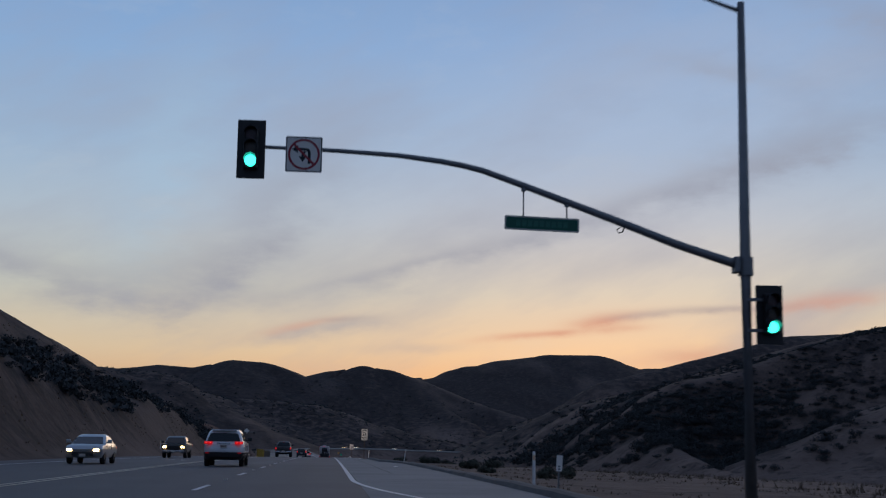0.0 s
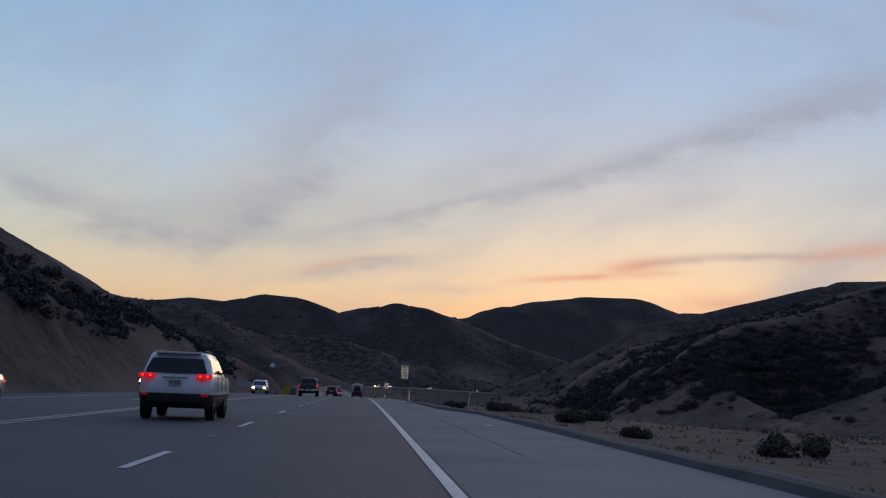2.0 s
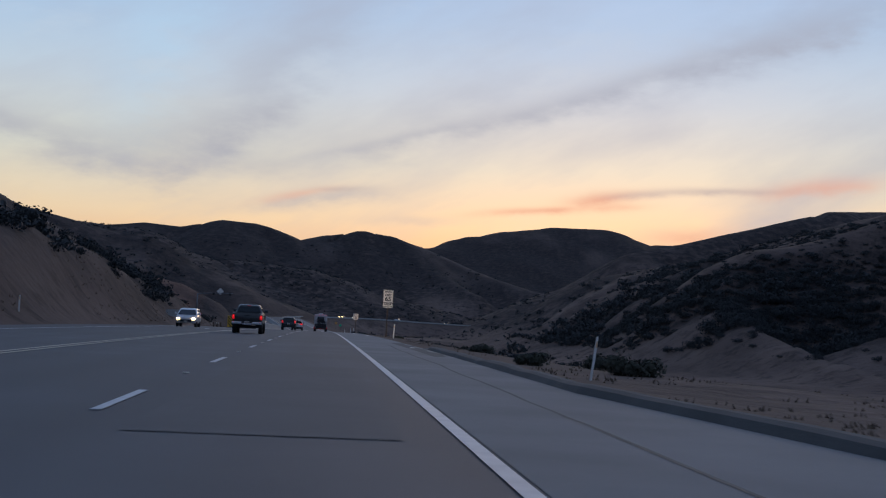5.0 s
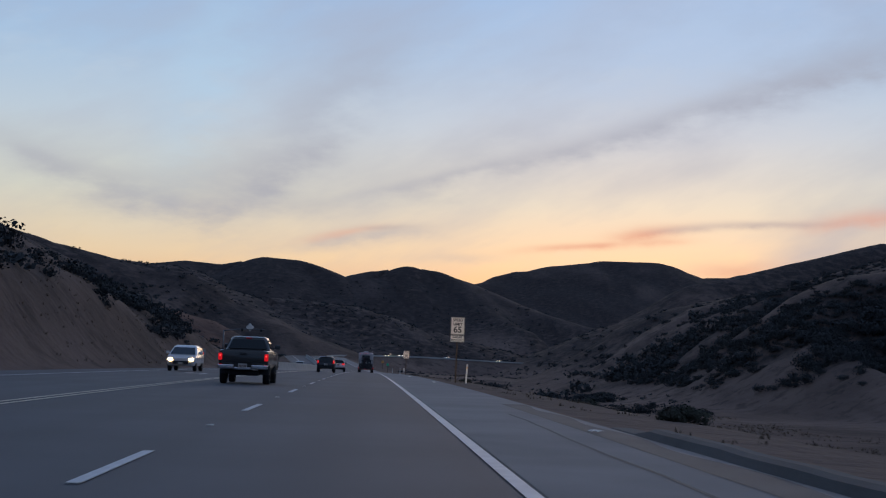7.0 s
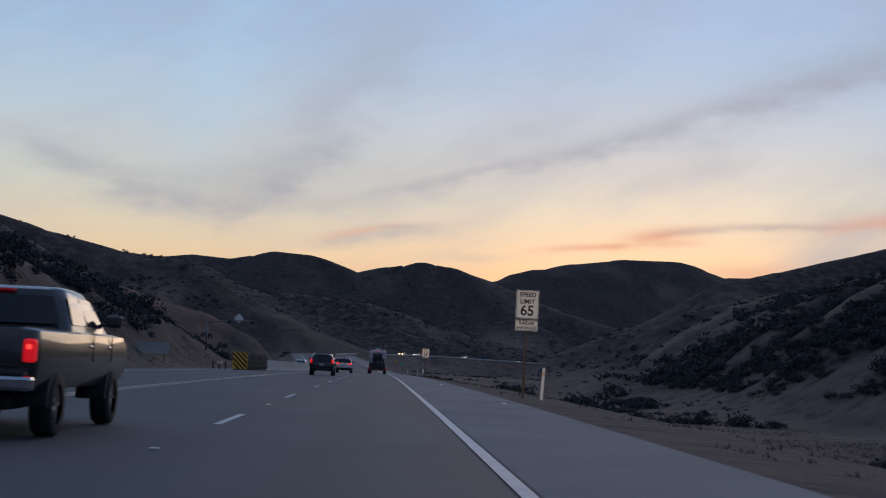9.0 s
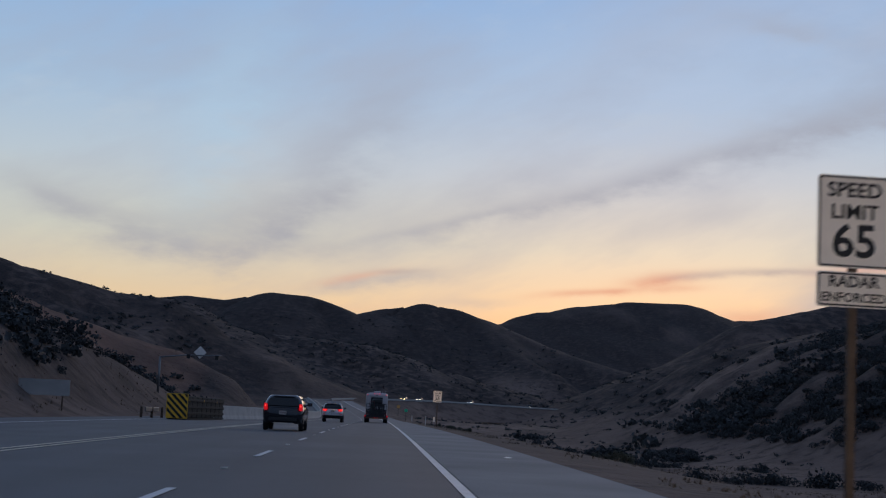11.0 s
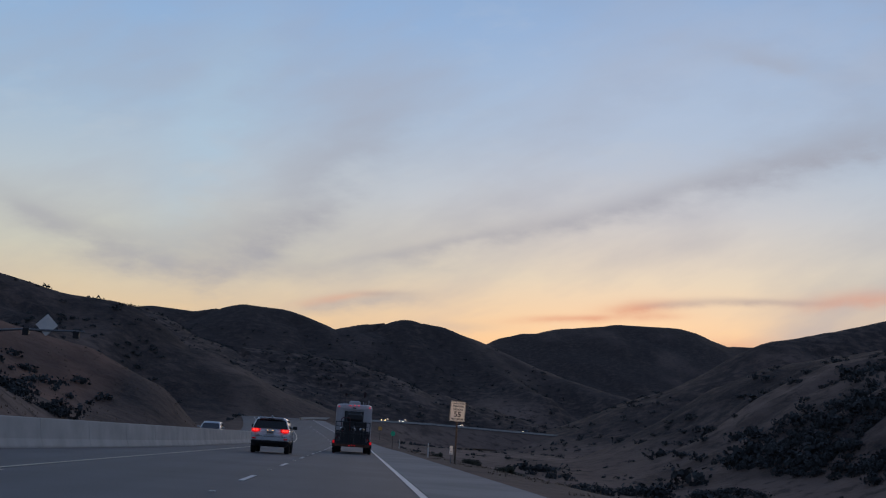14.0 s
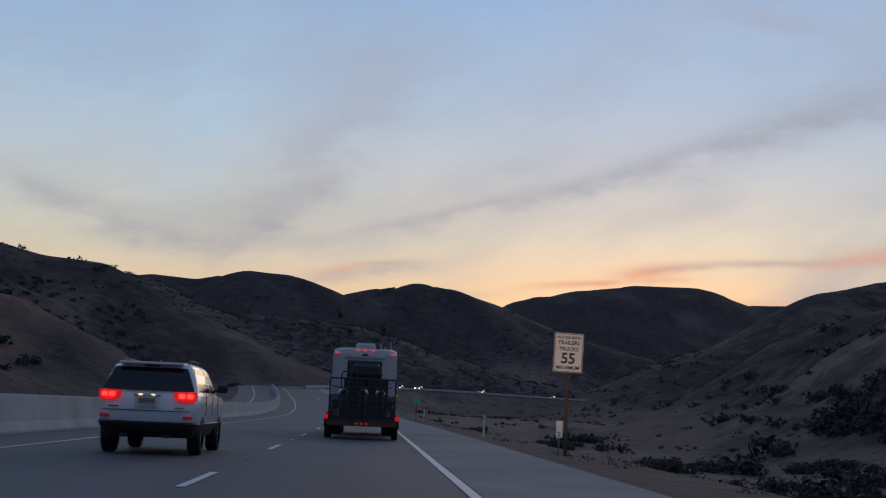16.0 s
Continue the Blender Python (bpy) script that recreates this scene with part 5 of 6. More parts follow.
# oncoming traffic
car("saloon_car", "silver saloon car with lit yellow headlamps", on_road(-12.3, 69.0, 180),
    [(0.30, 0.10, 4.6, 0.80, 0.25, 0.03), (0.50, 0.0, 4.75, 0.88, 0.35, 0.08), (0.70, 0.0, 4.78, 0.90, 0.4, 0.08), (0.86, 0.06, 4.6, 0.88, 0.45, 0.06), (0.95, 0.15, 3.6, 0.84, 0.4, 0.02)],
    [(0.92, 0.55, 3.7, 0.85, 0.3, 0.04), (1.15, 0.95, 3.1, 0.76, 0.35, 0.04), (1.36, 1.35, 2.6, 0.66, 0.35, 0.03), (1.42, 1.5, 2.4, 0.55, 0.35, 0.02)],
    P_SILVER, [(0.95, 0.78, 0.33, 0.21), (3.75, 0.78, 0.33, 0.21)], (0.98, 1.30, 0.86), [(0.12, 0.46), (0.5, 0.88)],
    [("head", 0.62, 4.80, 0.66, 0.26, 0.10, 0.12, "headlamp"), ("trim", 0, 4.84, 0.48, 1.0, 0.06, 0.16, "grille"), ("plate", 0, 4.88, 0.42, 0.3, 0.02, 0.13, "number_plate"), ("tail", 0.68, 0.0, 0.75, 0.3, 0.1, 0.14, "tail_light")])
car("oncoming_pickup", "dark oncoming pickup truck with bright warm headlamps", on_road(-12.9, 112.0, 180),
    [(0.45, 0.12, 5.2, 0.84, 0.2, 0.03), (0.65, 0.02, 5.35, 0.93, 0.25, 0.05), (0.95, 0.0, 5.4, 0.95, 0.28, 0.05), (1.10, 0.03, 5.3, 0.94, 0.3, 0.04), (1.15, 0.1, 4.4, 0.9, 0.3, 0.02)],
    [(1.12, 1.7, 4.3, 0.88, 0.22, 0.04), (1.40, 1.85, 3.9, 0.80, 0.26, 0.04), (1.66, 2.0, 3.5, 0.70, 0.26, 0.04), (1.72, 2.15, 3.3, 0.6, 0.3, 0.02)],
    P_TAN, [(1.05, 0.82, 0.38, 0.25), (4.3, 0.82, 0.38, 0.25)], (1.18, 1.58, 0.86), [(0.10, 0.42), (0.47, 0.88)],
    [("head", 0.70, 5.42, 0.86, 0.26, 0.10, 0.17, "headlamp"), ("trim", 0, 5.43, 0.82, 0.9, 0.06, 0.3, "grille"), ("chrome", 0, 5.46, 0.52, 1.7, 0.12, 0.18, "front_bumper"), ("plate", 0, 5.53, 0.52, 0.3, 0.02, 0.13, "number_plate"), ("tail", 0.84, 0.0, 1.0, 0.16, 0.1, 0.3, "tail_light")])
car("oncoming_van", "pale oncoming people carrier with bright warm headlamps", on_road(-13.4, 198.0, 180),
    [(0.35, 0.10, 4.6, 0.84, 0.25, 0.03), (0.55, 0.0, 4.8, 0.92, 0.35, 0.07), (0.82, 0.0, 4.82, 0.94, 0.4, 0.07), (1.02, 0.04, 4.6, 0.92, 0.4, 0.05), (1.08, 0.1, 3.9, 0.88, 0.4, 0.02)],
    [(1.04, 0.08, 4.0, 0.91, 0.25, 0.04), (1.30, 0.14, 3.5, 0.86, 0.3, 0.04), (1.62, 0.26, 2.9, 0.74, 0.3, 0.04), (1.70, 0.4, 2.6, 0.62, 0.3, 0.02)],
    P_WHITE, [(0.95, 0.81, 0.35, 0.22), (3.85, 0.81, 0.35, 0.22)], (1.10, 1.55, 0.86), [(0.06, 0.34), (0.38, 0.62), (0.66, 0.9)],
    [("head", 0.68, 4.86, 0.76, 0.28, 0.12, 0.16, "headlamp"), ("trim", 0, 4.90, 0.56, 1.0, 0.06, 0.2, "grille"), ("plate", 0, 4.94, 0.50, 0.3, 0.02, 0.13, "number_plate"), ("tail", 0.8, 0.0, 1.1, 0.14, 0.1, 0.4, "tail_light")])
car("estate_car", "pale estate car beyond the concrete median barrier", on_road(-13.6, 352.0, 180),
    [(0.35, 0.10, 4.5, 0.82, 0.25, 0.03), (0.60, 0.0, 4.7, 0.90, 0.35, 0.07), (0.90, 0.0, 4.7, 0.91, 0.4, 0.07), (1.0, 0.04, 4.5, 0.89, 0.4, 0.05)],
    [(0.98, 0.08, 3.8, 0.88, 0.25, 0.04), (1.30, 0.2, 3.2, 0.80, 0.3, 0.04), (1.58, 0.32, 2.7, 0.70, 0.3, 0.04), (1.64, 0.45, 2.5, 0.58, 0.3, 0.02)],
    P_SILVER, [(0.9, 0.79, 0.34, 0.22), (3.7, 0.79, 0.34, 0.22)], (1.06, 1.5, 0.86), [(0.08, 0.36), (0.4, 0.64), (0.68, 0.9)],
    [("headw", 0.66, 4.74, 0.72, 0.26, 0.1, 0.13, "headlamp"), ("tail", 0.76, 0.0, 0.95, 0.2, 0.1, 0.2, "tail_light")])

# ---- the motor home, and the trailer behind it ----
P_RV = mat("cream_fibreglass", (0.49, 0.455, 0.45), 0.45, vary=0.06, scale=0.8, fine=30, bump=0.02, coat=0.2)
RVX, TRY = -1.62, 320.5
rv = empty("motor_home", on_road(RVX, TRY + 5.9))
tagged(rv, "cream motor home with dark rear window and red roof lamps", "motor home")
part("body", stack([(0.55, 0.10, 8.6, 1.14, 0.25, 0.03), (0.75, 0.03, 8.8, 1.20, 0.3, 0.03), (2.2, 0.0, 8.9, 1.22, 0.3, 0.03), (3.02, 0.04, 8.7, 1.21, 0.3, 0.03), (3.20, 0.12, 8.5, 1.16, 0.35, 0.03), (3.27, 0.28, 8.3, 1.02, 0.4, 0.02)]), P_RV, rv)
bm = bmesh.new()
box(bm, 0, -0.03, 2.32, 1.28, 0.05, 0.95, 0.05)
part("rear_window", bm, M_GLASS, rv, "dark wide rear window")
bm = bmesh.new()
box(bm, 0, -0.03, 2.94, 1.52, 0.035, 0.10, 0.015)
part("rear_moulding", bm, P_RV, rv)
bm = bmesh.new()
box(bm, 0.0, -0.05, 3.02, 0.22, 0.06, 0.07, 0.02)
part("rear_camera", bm, M_TRIM, rv)
for xx in (-1.04, -0.28, 0.0, 0.28, 1.04):
    bm = bmesh.new()
    box(bm, xx, 0.05, 3.19 if abs(xx) < 1 else 3.08, 0.10, 0.06, 0.045, 0.012)
    part("roof_marker_lamp", bm, M_TAILDIM, rv)
M_UNLIT = mat("unlit_red_lens", (0.12, 0.01, 0.012), 0.3, bump=0.0)
for sx in (-1, 1):
    bm = bmesh.new()
    box(bm, sx * 1.0, -0.035, 1.15, 0.16, 0.06, 0.35, 0.02)
    part("rear_lamp_cluster", bm, M_UNLIT, rv)
bm = bmesh.new()
box(bm, 0, -0.08, 0.62, 2.3, 0.2, 0.22, 0.05)
part("rear_bumper", bm, M_TRIM, rv)
part("air_conditioner", stack([(3.24, 1.2, 2.4, 0.40, 0.12), (3.45, 1.25, 2.3, 0.38, 0.12), (3.53, 1.35, 2.2, 0.30, 0.12)]), P_RV, rv, "pale rounded roof air conditioner")
bm = bmesh.new()
box(bm, -0.62, 2.0, 3.30, 0.35, 0.4, 0.12, 0.03)
part("roof_vent", bm, P_RV, rv)
for xx, yy, hh in ((0.58, 0.6, 0.28), (0.95, 0.5, 0.36), (0.75, 1.4, 0.22)):
    bm = bmesh.new()
    pipe(bm, [(xx, yy, 3.2), (xx, yy, 3.2 + hh)], [0.022, 0.022], 8)
    part("roof_pipe", bm, P_RV, rv)
for y in (2.6, 7.2):
    for sx in (-1, 1):
        wheel(rv, sx * 1.02, y, 0.42, 0.28, sx)
        bm = bmesh.new()
        tube(bm, (sx * 0.8, y, 0.46), (sx * 1.225, y, 0.46), 0.52, seg=26)
        part("wheel_arch", bm, M_TRIM, rv)
M_FLAG = mat("dark_flag_cloth", (0.05, 0.03, 0.03), 0.9, vary=0.4, scale=3, fine=20, bump=0.0)
for xx, hh, lean, fl in ((-1.0, 1.45, -0.10, 0.26), (-0.66, 0.85, -0.05, 0.22), (0.42, 1.0, 0.14, 0.42)):
    f = empty("whip_flag", on_road(RVX, TRY + 5.9) @ pose(xx, 0.45, 3.18))
    tagged(f, "thin whip aerial with a small dark flag", "flag", "whip flags")
    bm = bmesh.new()
    pipe(bm, [(0, 0, -0.05), (lean * 0.4, 0, hh * 0.5), (lean, 0, hh)], [0.012, 0.010, 0.007], 6)
    part("whip", bm, M_TRIM, f)
    bm = bmesh.new()
    cols = []
    for k in range(7):
        u = k / 6
        wv = 0.03 * math.sin(u * 7)
        cols.append([bm.verts.new((lean + 0.02 + u * 0.17, wv, hh - 0.01 - 0.1 * u * u)), bm.verts.new((lean + 0.02 + u * 0.15, wv + 0.02, hh - fl + 0.05 * u))])
    for p, q in zip(cols, cols[1:]):
        bm.faces.new((p[0], p[1], q[1], q[0]))
    ob = part("flag_cloth", bm, M_FLAG, f)
    ob.modifiers.new("thick", "SOLIDIFY").thickness = 0.004

tr = empty("utility_trailer", on_road(RVX, TRY))
tagged(tr, "dark steel utility trailer with raised mesh ramp gate", "trailer")
bm = bmesh.new()
box(bm, 0, 2.2, 0.60, 2.05, 4.4, 0.08, 0.01)
part("deck", bm, M_WOOD, tr)
M_TRSTEEL = mat("dark_steel_frame", (0.03, 0.03, 0.032), 0.5, 0.5, vary=0.2, scale=4, fine=50, bump=0.05)
M_RUST = mat("rusty_cross_member", (0.11, 0.05, 0.03), 0.7, 0.2, vary=0.4, scale=4, fine=30, bump=0.1)
bm = bmesh.new()
box(bm, 0, 0.0, 0.52, 2.3, 0.10, 0.16, 0.015)
part("rear_beam", bm, M_RUST, tr, "brownish rear cross member")
for sx in (-1, 1):
    bm = bmesh.new()
    box(bm, sx * 1.06, 2.2, 0.58, 0.08, 4.4, 0.14, 0.01)
    part("side_beam", bm, M_TRSTEEL, tr)
    bm = bmesh.new()
    box(bm, sx * 1.06, 2.2, 1.02, 0.05, 4.4, 0.05, 0.01)
    part("side_rail", bm, M_TRSTEEL, tr)
    for yy in (0.1, 1.5, 2.9, 4.3):
        bm = bmesh.new()
        box(bm, sx * 1.06, yy, 0.8, 0.05, 0.05, 0.44, 0.008)
        part("rail_post", bm, M_TRSTEEL, tr)
    wheel(tr, sx * 1.14, 1.55, 0.34, 0.2, sx)
    wheel(tr, sx * 1.14, 2.35, 0.34, 0.2, sx)
    bm = bmesh.new()
    pipe(bm, [(sx * 1.17, 1.05, 0.40), (sx * 1.17, 1.2, 0.74), (sx * 1.17, 1.95, 0.8), (sx * 1.17, 2.7, 0.74), (sx * 1.17, 2.85, 0.4)], [0.10] * 5, 8)
    part("mudguard", bm, M_TRSTEEL, tr, smooth=True)
    bm = bmesh.new()
    box(bm, sx * 1.17, 0.95, 0.72, 0.16, 0.06, 0.16, 0.02)
    box(bm, sx * 1.06, 0.96, 0.92, 0.10, 0.05, 0.10, 0.02)
    part("trailer_tail_light", bm, M_TAIL, tr, "lit red trailer lamp")
for xx in (-0.17, 0.0, 0.17):
    bm = bmesh.new()
    box(bm, xx, -0.06, 0.52, 0.075, 0.03, 0.045, 0.01)
    part("centre_lamp", bm, M_TAIL, tr)
gate = empty("ramp_gate", pose(0, -0.02, 0.62, -4))
gate.parent = tr
gate["label"] = "upright black mesh ramp gate"
for a, b in (((-1.08, 0, 0), (-1.08, 0, 1.38)), ((1.08, 0, 0), (1.08, 0, 1.38)), ((-1.08, 0, 1.38), (1.08, 0, 1.38)), ((-1.08, 0, 0), (1.08, 0, 0)), ((-0.36, 0, 0), (-0.36, 0, 1.38)), ((0.0, 0, 0), (0.0, 0, 1.38)), ((0.6, 0, 0), (0.6, 0, 1.38)), ((-1.08, 0, 0.62), (1.08, 0, 0.62))):
    bm = bmesh.new()
    tube(bm, a, b, 0.026, seg=6)
    part("gate_bar", bm, M_TRSTEEL, gate)
bm = bmesh.new()
for k in range(70):
    xx = -1.06 + 2.12 * k / 69
    box(bm, xx, 0.01, 0.42, 0.019, 0.006, 0.84)
for k in range(28):
    box(bm, 0, 0.016, 0.02 + 0.03 * k, 2.12, 0.006, 0.016)
mesh_part = part("gate_mesh", bm, M_TRSTEEL, gate)
mesh_part["kind"] = "stuff"


def dirt_bike(x, y, turn, frame_mat, label):
    """A motocross bike standing on the trailer, heading along +y."""
    b = empty("dirt_bike", on_road(RVX, TRY) @ pose(x, y, 0.645, 0, 0, turn))
    tagged(b, label, "motorcycle", "bikes on the trailer")
    for yy in (0.0, 1.42):
        w = empty("wheel", pose(0, yy, 0.34))
        w.parent = b
        bm = bmesh.new()
        pr = []
        for k in range(22):
            a = 2 * math.pi * k / 22
            pr.append([bm.verts.new((0.055 * math.cos(q), (0.29 + 0.05 * math.sin(q)) * math.cos(a), (0.29 + 0.05 * math.sin(q)) * math.sin(a))) for q in np.linspace(0, 2 * math.pi, 7)[:-1]])
        for k in range(22):
            for i in range(6):
                bm.faces.new((pr[k][i], pr[k][(i + 1) % 6], pr[(k + 1) % 22][(i + 1) % 6], pr[(k + 1) % 22][i]))
        bmesh.ops.recalc_face_normals(bm, faces=bm.faces)
        part("tyre", bm, M_TYRE, w, smooth=True)
        bm = bmesh.new()
        tube(bm, (-0.05, 0, 0), (0.05, 0, 0), 0.05, seg=10)
        for k in range(8):
            a = math.pi * k / 8
            tube(bm, (0, -0.27 * math.cos(a), -0.27 * math.sin(a)), (0, 0.27 * math.cos(a), 0.27 * math.sin(a)), 0.004, seg=4)
        part("spoked_hub", bm, M_RIM, w)
    bm = bmesh.new()
    pipe(bm, [(0, 0.45, 0.45), (0, 0.5, 0.75), (0, 1.0, 0.95), (0, 1.12, 0.92), (0, 0.9, 0.42), (0, 0.45, 0.40), (0, 0.0, 0.34)], [0.035] * 7, 8)
    part("bike_frame", bm, frame_mat, b, smooth=True)
    bm = bmesh.new()
    box(bm, 0, 0.68, 0.52, 0.28, 0.34, 0.36, 0.06)
    part("engine", bm, M_STEEL, b)
    bm = bmesh.new()
    for k in range(2):
        sx = -1 + 2 * k
        tube(bm, (sx * 0.10, 1.42, 0.34), (sx * 0.10, 1.16, 1.02), 0.028, seg=8)
    part("front_fork", bm, M_CHROME, b)
    bm = bmesh.new()
    pipe(bm, [(-0.40, 1.02, 1.12), (-0.18, 1.12, 1.08), (0.18, 1.12, 1.08), (0.40, 1.02, 1.12)], [0.02] * 4, 8)
    part("handlebar", bm, M_TRIM, b)
    part("seat", stack([(0.84, -0.05, 0.75, 0.10, 0.06), (0.92, -0.12, 0.75, 0.12, 0.08), (0.95, -0.1, 0.7, 0.09, 0.07)]), M_TRIM, b)
    part("fuel_tank", stack([(0.80, 0.65, 1.05, 0.14, 0.09), (0.92, 0.68, 1.08, 0.17, 0.1), (1.0, 0.75, 1.05, 0.11, 0.09)]), P_SILVER, b)
    bm = bmesh.new()
    prev = None
    for k in range(6):
        u = k / 5
        ring = [bm.verts.new((sx * (0.11 - 0.04 * u), -0.05 - 0.42 * u, 0.86 + 0.14 * u)) for sx in (-1, 1)]
        if prev:
            bm.faces.new((prev[0], prev[1], ring[1], ring[0]))
        prev = ring
    ob = part("rear_mudguard", bm, P_SILVER, b)
    ob.modifiers.new("thick", "SOLIDIFY").thickness = 0.012
    return b


dirt_bike(-0.62, 0.75, 3, mat("red_frame", (0.28, 0.02, 0.03), 0.4, bump=0.0), "dark red dirt bike strapped upright on the trailer")
dirt_bike(0.0, 0.6, -2, M_TRSTEEL, "dark dirt bike with pale tank strapped on the trailer")
dirt_bike(0.62, 0.85, 2, M_STEEL, "grey dirt bike strapped upright on the trailer")
bg_ = empty("gear_bag", on_road(RVX, TRY) @ pose(0.1, 3.6, 0.645))
tagged(bg_, "bulky black gear bag stacked on dark storage boxes", "luggage")
part("bag", stack([(1.43, -0.3, 0.3, 0.50, 0.12), (1.58, -0.36, 0.36, 0.55, 0.15), (1.85, -0.34, 0.34, 0.52, 0.15), (1.97, -0.2, 0.2, 0.4, 0.12)]), M_TRIM, bg_)
for k, (xx, ww) in enumerate(((-0.42, 0.7), (0.4, 0.74))):
    part("storage_box", stack([(0.0, -0.35, 0.35, ww / 2, 0.05), (1.38, -0.36, 0.36, ww / 2 + 0.02, 0.05), (1.43, -0.36, 0.36, ww / 2 + 0.02, 0.05)]), M_BLACK, bg_).matrix_basis = pose(xx, 0, 0)
rk = empty("red_cargo_rack", on_road(RVX, TRY) @ pose(-0.78, 3.1, 0.645))
tagged(rk, "thin red tubular rack standing on the trailer", "rack")
bm = bmesh.new()
pipe(bm, [(0, 0, 0), (0, 0, 1.55), (0.08, 0, 1.66), (0.5, 0, 1.66), (0.55, 0, 1.55), (0.55, 0, 0)], [0.028] * 6, 8)
part("tube_frame", bm, mat("red_tube", (0.10, 0.014, 0.02), 0.5, bump=0.0), rk)


# far traffic on the curve: small cars with their lamps lit
for u, mm, paint in ((0.42, M_HEAD, P_TAN), (0.47, M_HEADW, P_SILVER), (0.60, M_HEADW, P_WHITE), (0.72, M_HEADW, P_DARK)):
    k = int(u * (len(line) - 1))
    p, d = line[k], (line[k + 1] - line[k]).normalized()
    c = empty("distant_car", Matrix.Translation(p + Vector((d.y, -d.x, 0)) * 2.5 + Vector((0, 0, far_z(k, len(line) - 1)))) @ pose(0, 0, 0, 0, 0, 165))
    tagged(c, "small distant car with lit headlamps on the curve", "car", "distant cars")
    part("body", stack([(0.3, -2.2, 2.2, 0.85, 0.3), (0.7, -2.3, 2.3, 0.9, 0.4), (0.95, -2.2, 2.1, 0.86, 0.4)]), paint, c)
    part("cabin", stack([(0.93, -1.9, 1.2, 0.82, 0.3), (1.4, -1.3, 0.5, 0.65, 0.3)]), M_GLASS, c)
    for sx in (-1, 1):
        bm = bmesh.new()
        box(bm, sx * 0.62, 2.32, 0.66, 0.26, 0.08, 0.16, 0.02)
        part("headlamp", bm, mm, c)
        for yy in (-1.4, 1.4):
            bm = bmesh.new()
            tube(bm, (sx * 0.7, yy, 0.33), (sx * 0.92, yy, 0.33), 0.33, seg=12)
            part("wheel", bm, M_TYRE, c)

# spots added at the grey pickup's nose, aimed to brighten the speed sign
for sx in (-0.7, 0.7):
    ld = bpy.data.lights.new("sign_fill_spot", "SPOT")
    ld.energy, ld.spot_size, ld.spot_blend, ld.color, ld.shadow_soft_size = 4200, radians(20), 0.8, (1.0, 0.74, 0.45), 0.08
    lo = new("sign_fill_spot", ld)
    lo.matrix_world = look((-5.95 + sx, 161.6, float(road_z(161)) + 0.9), (3.0, 193.0, 5.0))

# narrow spots added at the dark hatchback's nose to brighten the truck speed sign
for sx in (-0.6, 0.6):
    ld = bpy.data.lights.new("sign_fill_spot", "SPOT")
    ld.energy, ld.spot_size, ld.spot_blend, ld.color, ld.shadow_soft_size = 24000, radians(4.4), 0.6, (1.0, 0.66, 0.36), 0.08
    lo = new("sign_fill_spot", ld)
    lo.matrix_world = look((-5.4 + sx, 240.6, float(road_z(240)) + 0.75), (5.2, 317.6, 5.4))

# ---- shrubs and grass ----
rng = np.random.default_rng(7)


def clump_arrays(seed, size, n_leaf, flat=0.75, leaf=0.16):
    """Corners and faces of one shrub: small leafy tufts held round an uneven crown on short stems."""
    r = np.random.default_rng(seed)
    blobs = r.normal(0, 0.36, (9, 3)) * (1, 1, 0.5)
    blobs[:, 2] = np.abs(blobs[:, 2]) + 0.25
    rad = r.uniform(0.26, 0.5, 9)
    V, F = [], []
    for i in range(n_leaf):
        k = r.integers(9)
        d = r.normal(0, 1, 3)
        d /= np.linalg.norm(d)
        p = blobs[k] + d * rad[k] * r.uniform(0.55, 1.08)
        p[2] = max(0.02, p[2] * flat)
        t1 = np.cross(d, r.normal(0, 1, 3)) + 0.35 * r.normal(0, 1, 3)
        t1 /= np.linalg.norm(t1)
        t2 = np.cross(d, t1)
        s = leaf * r.uniform(0.6, 1.3)
        j = len(V)
        V += [p - t1 * s, p + t2 * s * 0.8, p + t1 * s, p - t2 * s * 0.8 + d * s * 0.25]
        F += [(j, j + 1, j + 2), (j, j + 2, j + 3)]
    return np.array(V) * size, F


def shrub_thing(x, y, size, seed, label, flat=0.8):
    V, F = clump_arrays(seed, size, 1500, flat, 0.07)
    me = bpy.data.meshes.new("shrub")
    me.from_pydata(V.tolist(), [], F)
    me.materials.append(M_SHRUB_NEAR)
    s = empty("shrub", pose(x, y, base_z(x, y) - 0.05))
    tagged(s, label, "shrub", "roadside shrubs")
    ob = new("crown", me)
    ob.parent = s
    bm = bmesh.new()
    for k in range(5):
        a = 2 * math.pi * k / 5 + seed
        pipe(bm, [(0, 0, -0.1), (0.2 * size * math.cos(a), 0.2 * size * math.sin(a), 0.3 * size), (0.45 * size * math.cos(a + 0.3), 0.45 * size * math.sin(a + 0.3), 0.55 * size)], [0.03 * size, 0.02 * size, 0.008 * size], 5)
    st = part("stems", bm, M_WOOD, s)
    st["kind"] = "stuff"


M_SHRUB_NEAR = mat("grey_green_leaf", (0.060, 0.062, 0.044), 0.9, vary=0.35, scale=2.0, fine=9, bump=0.0)
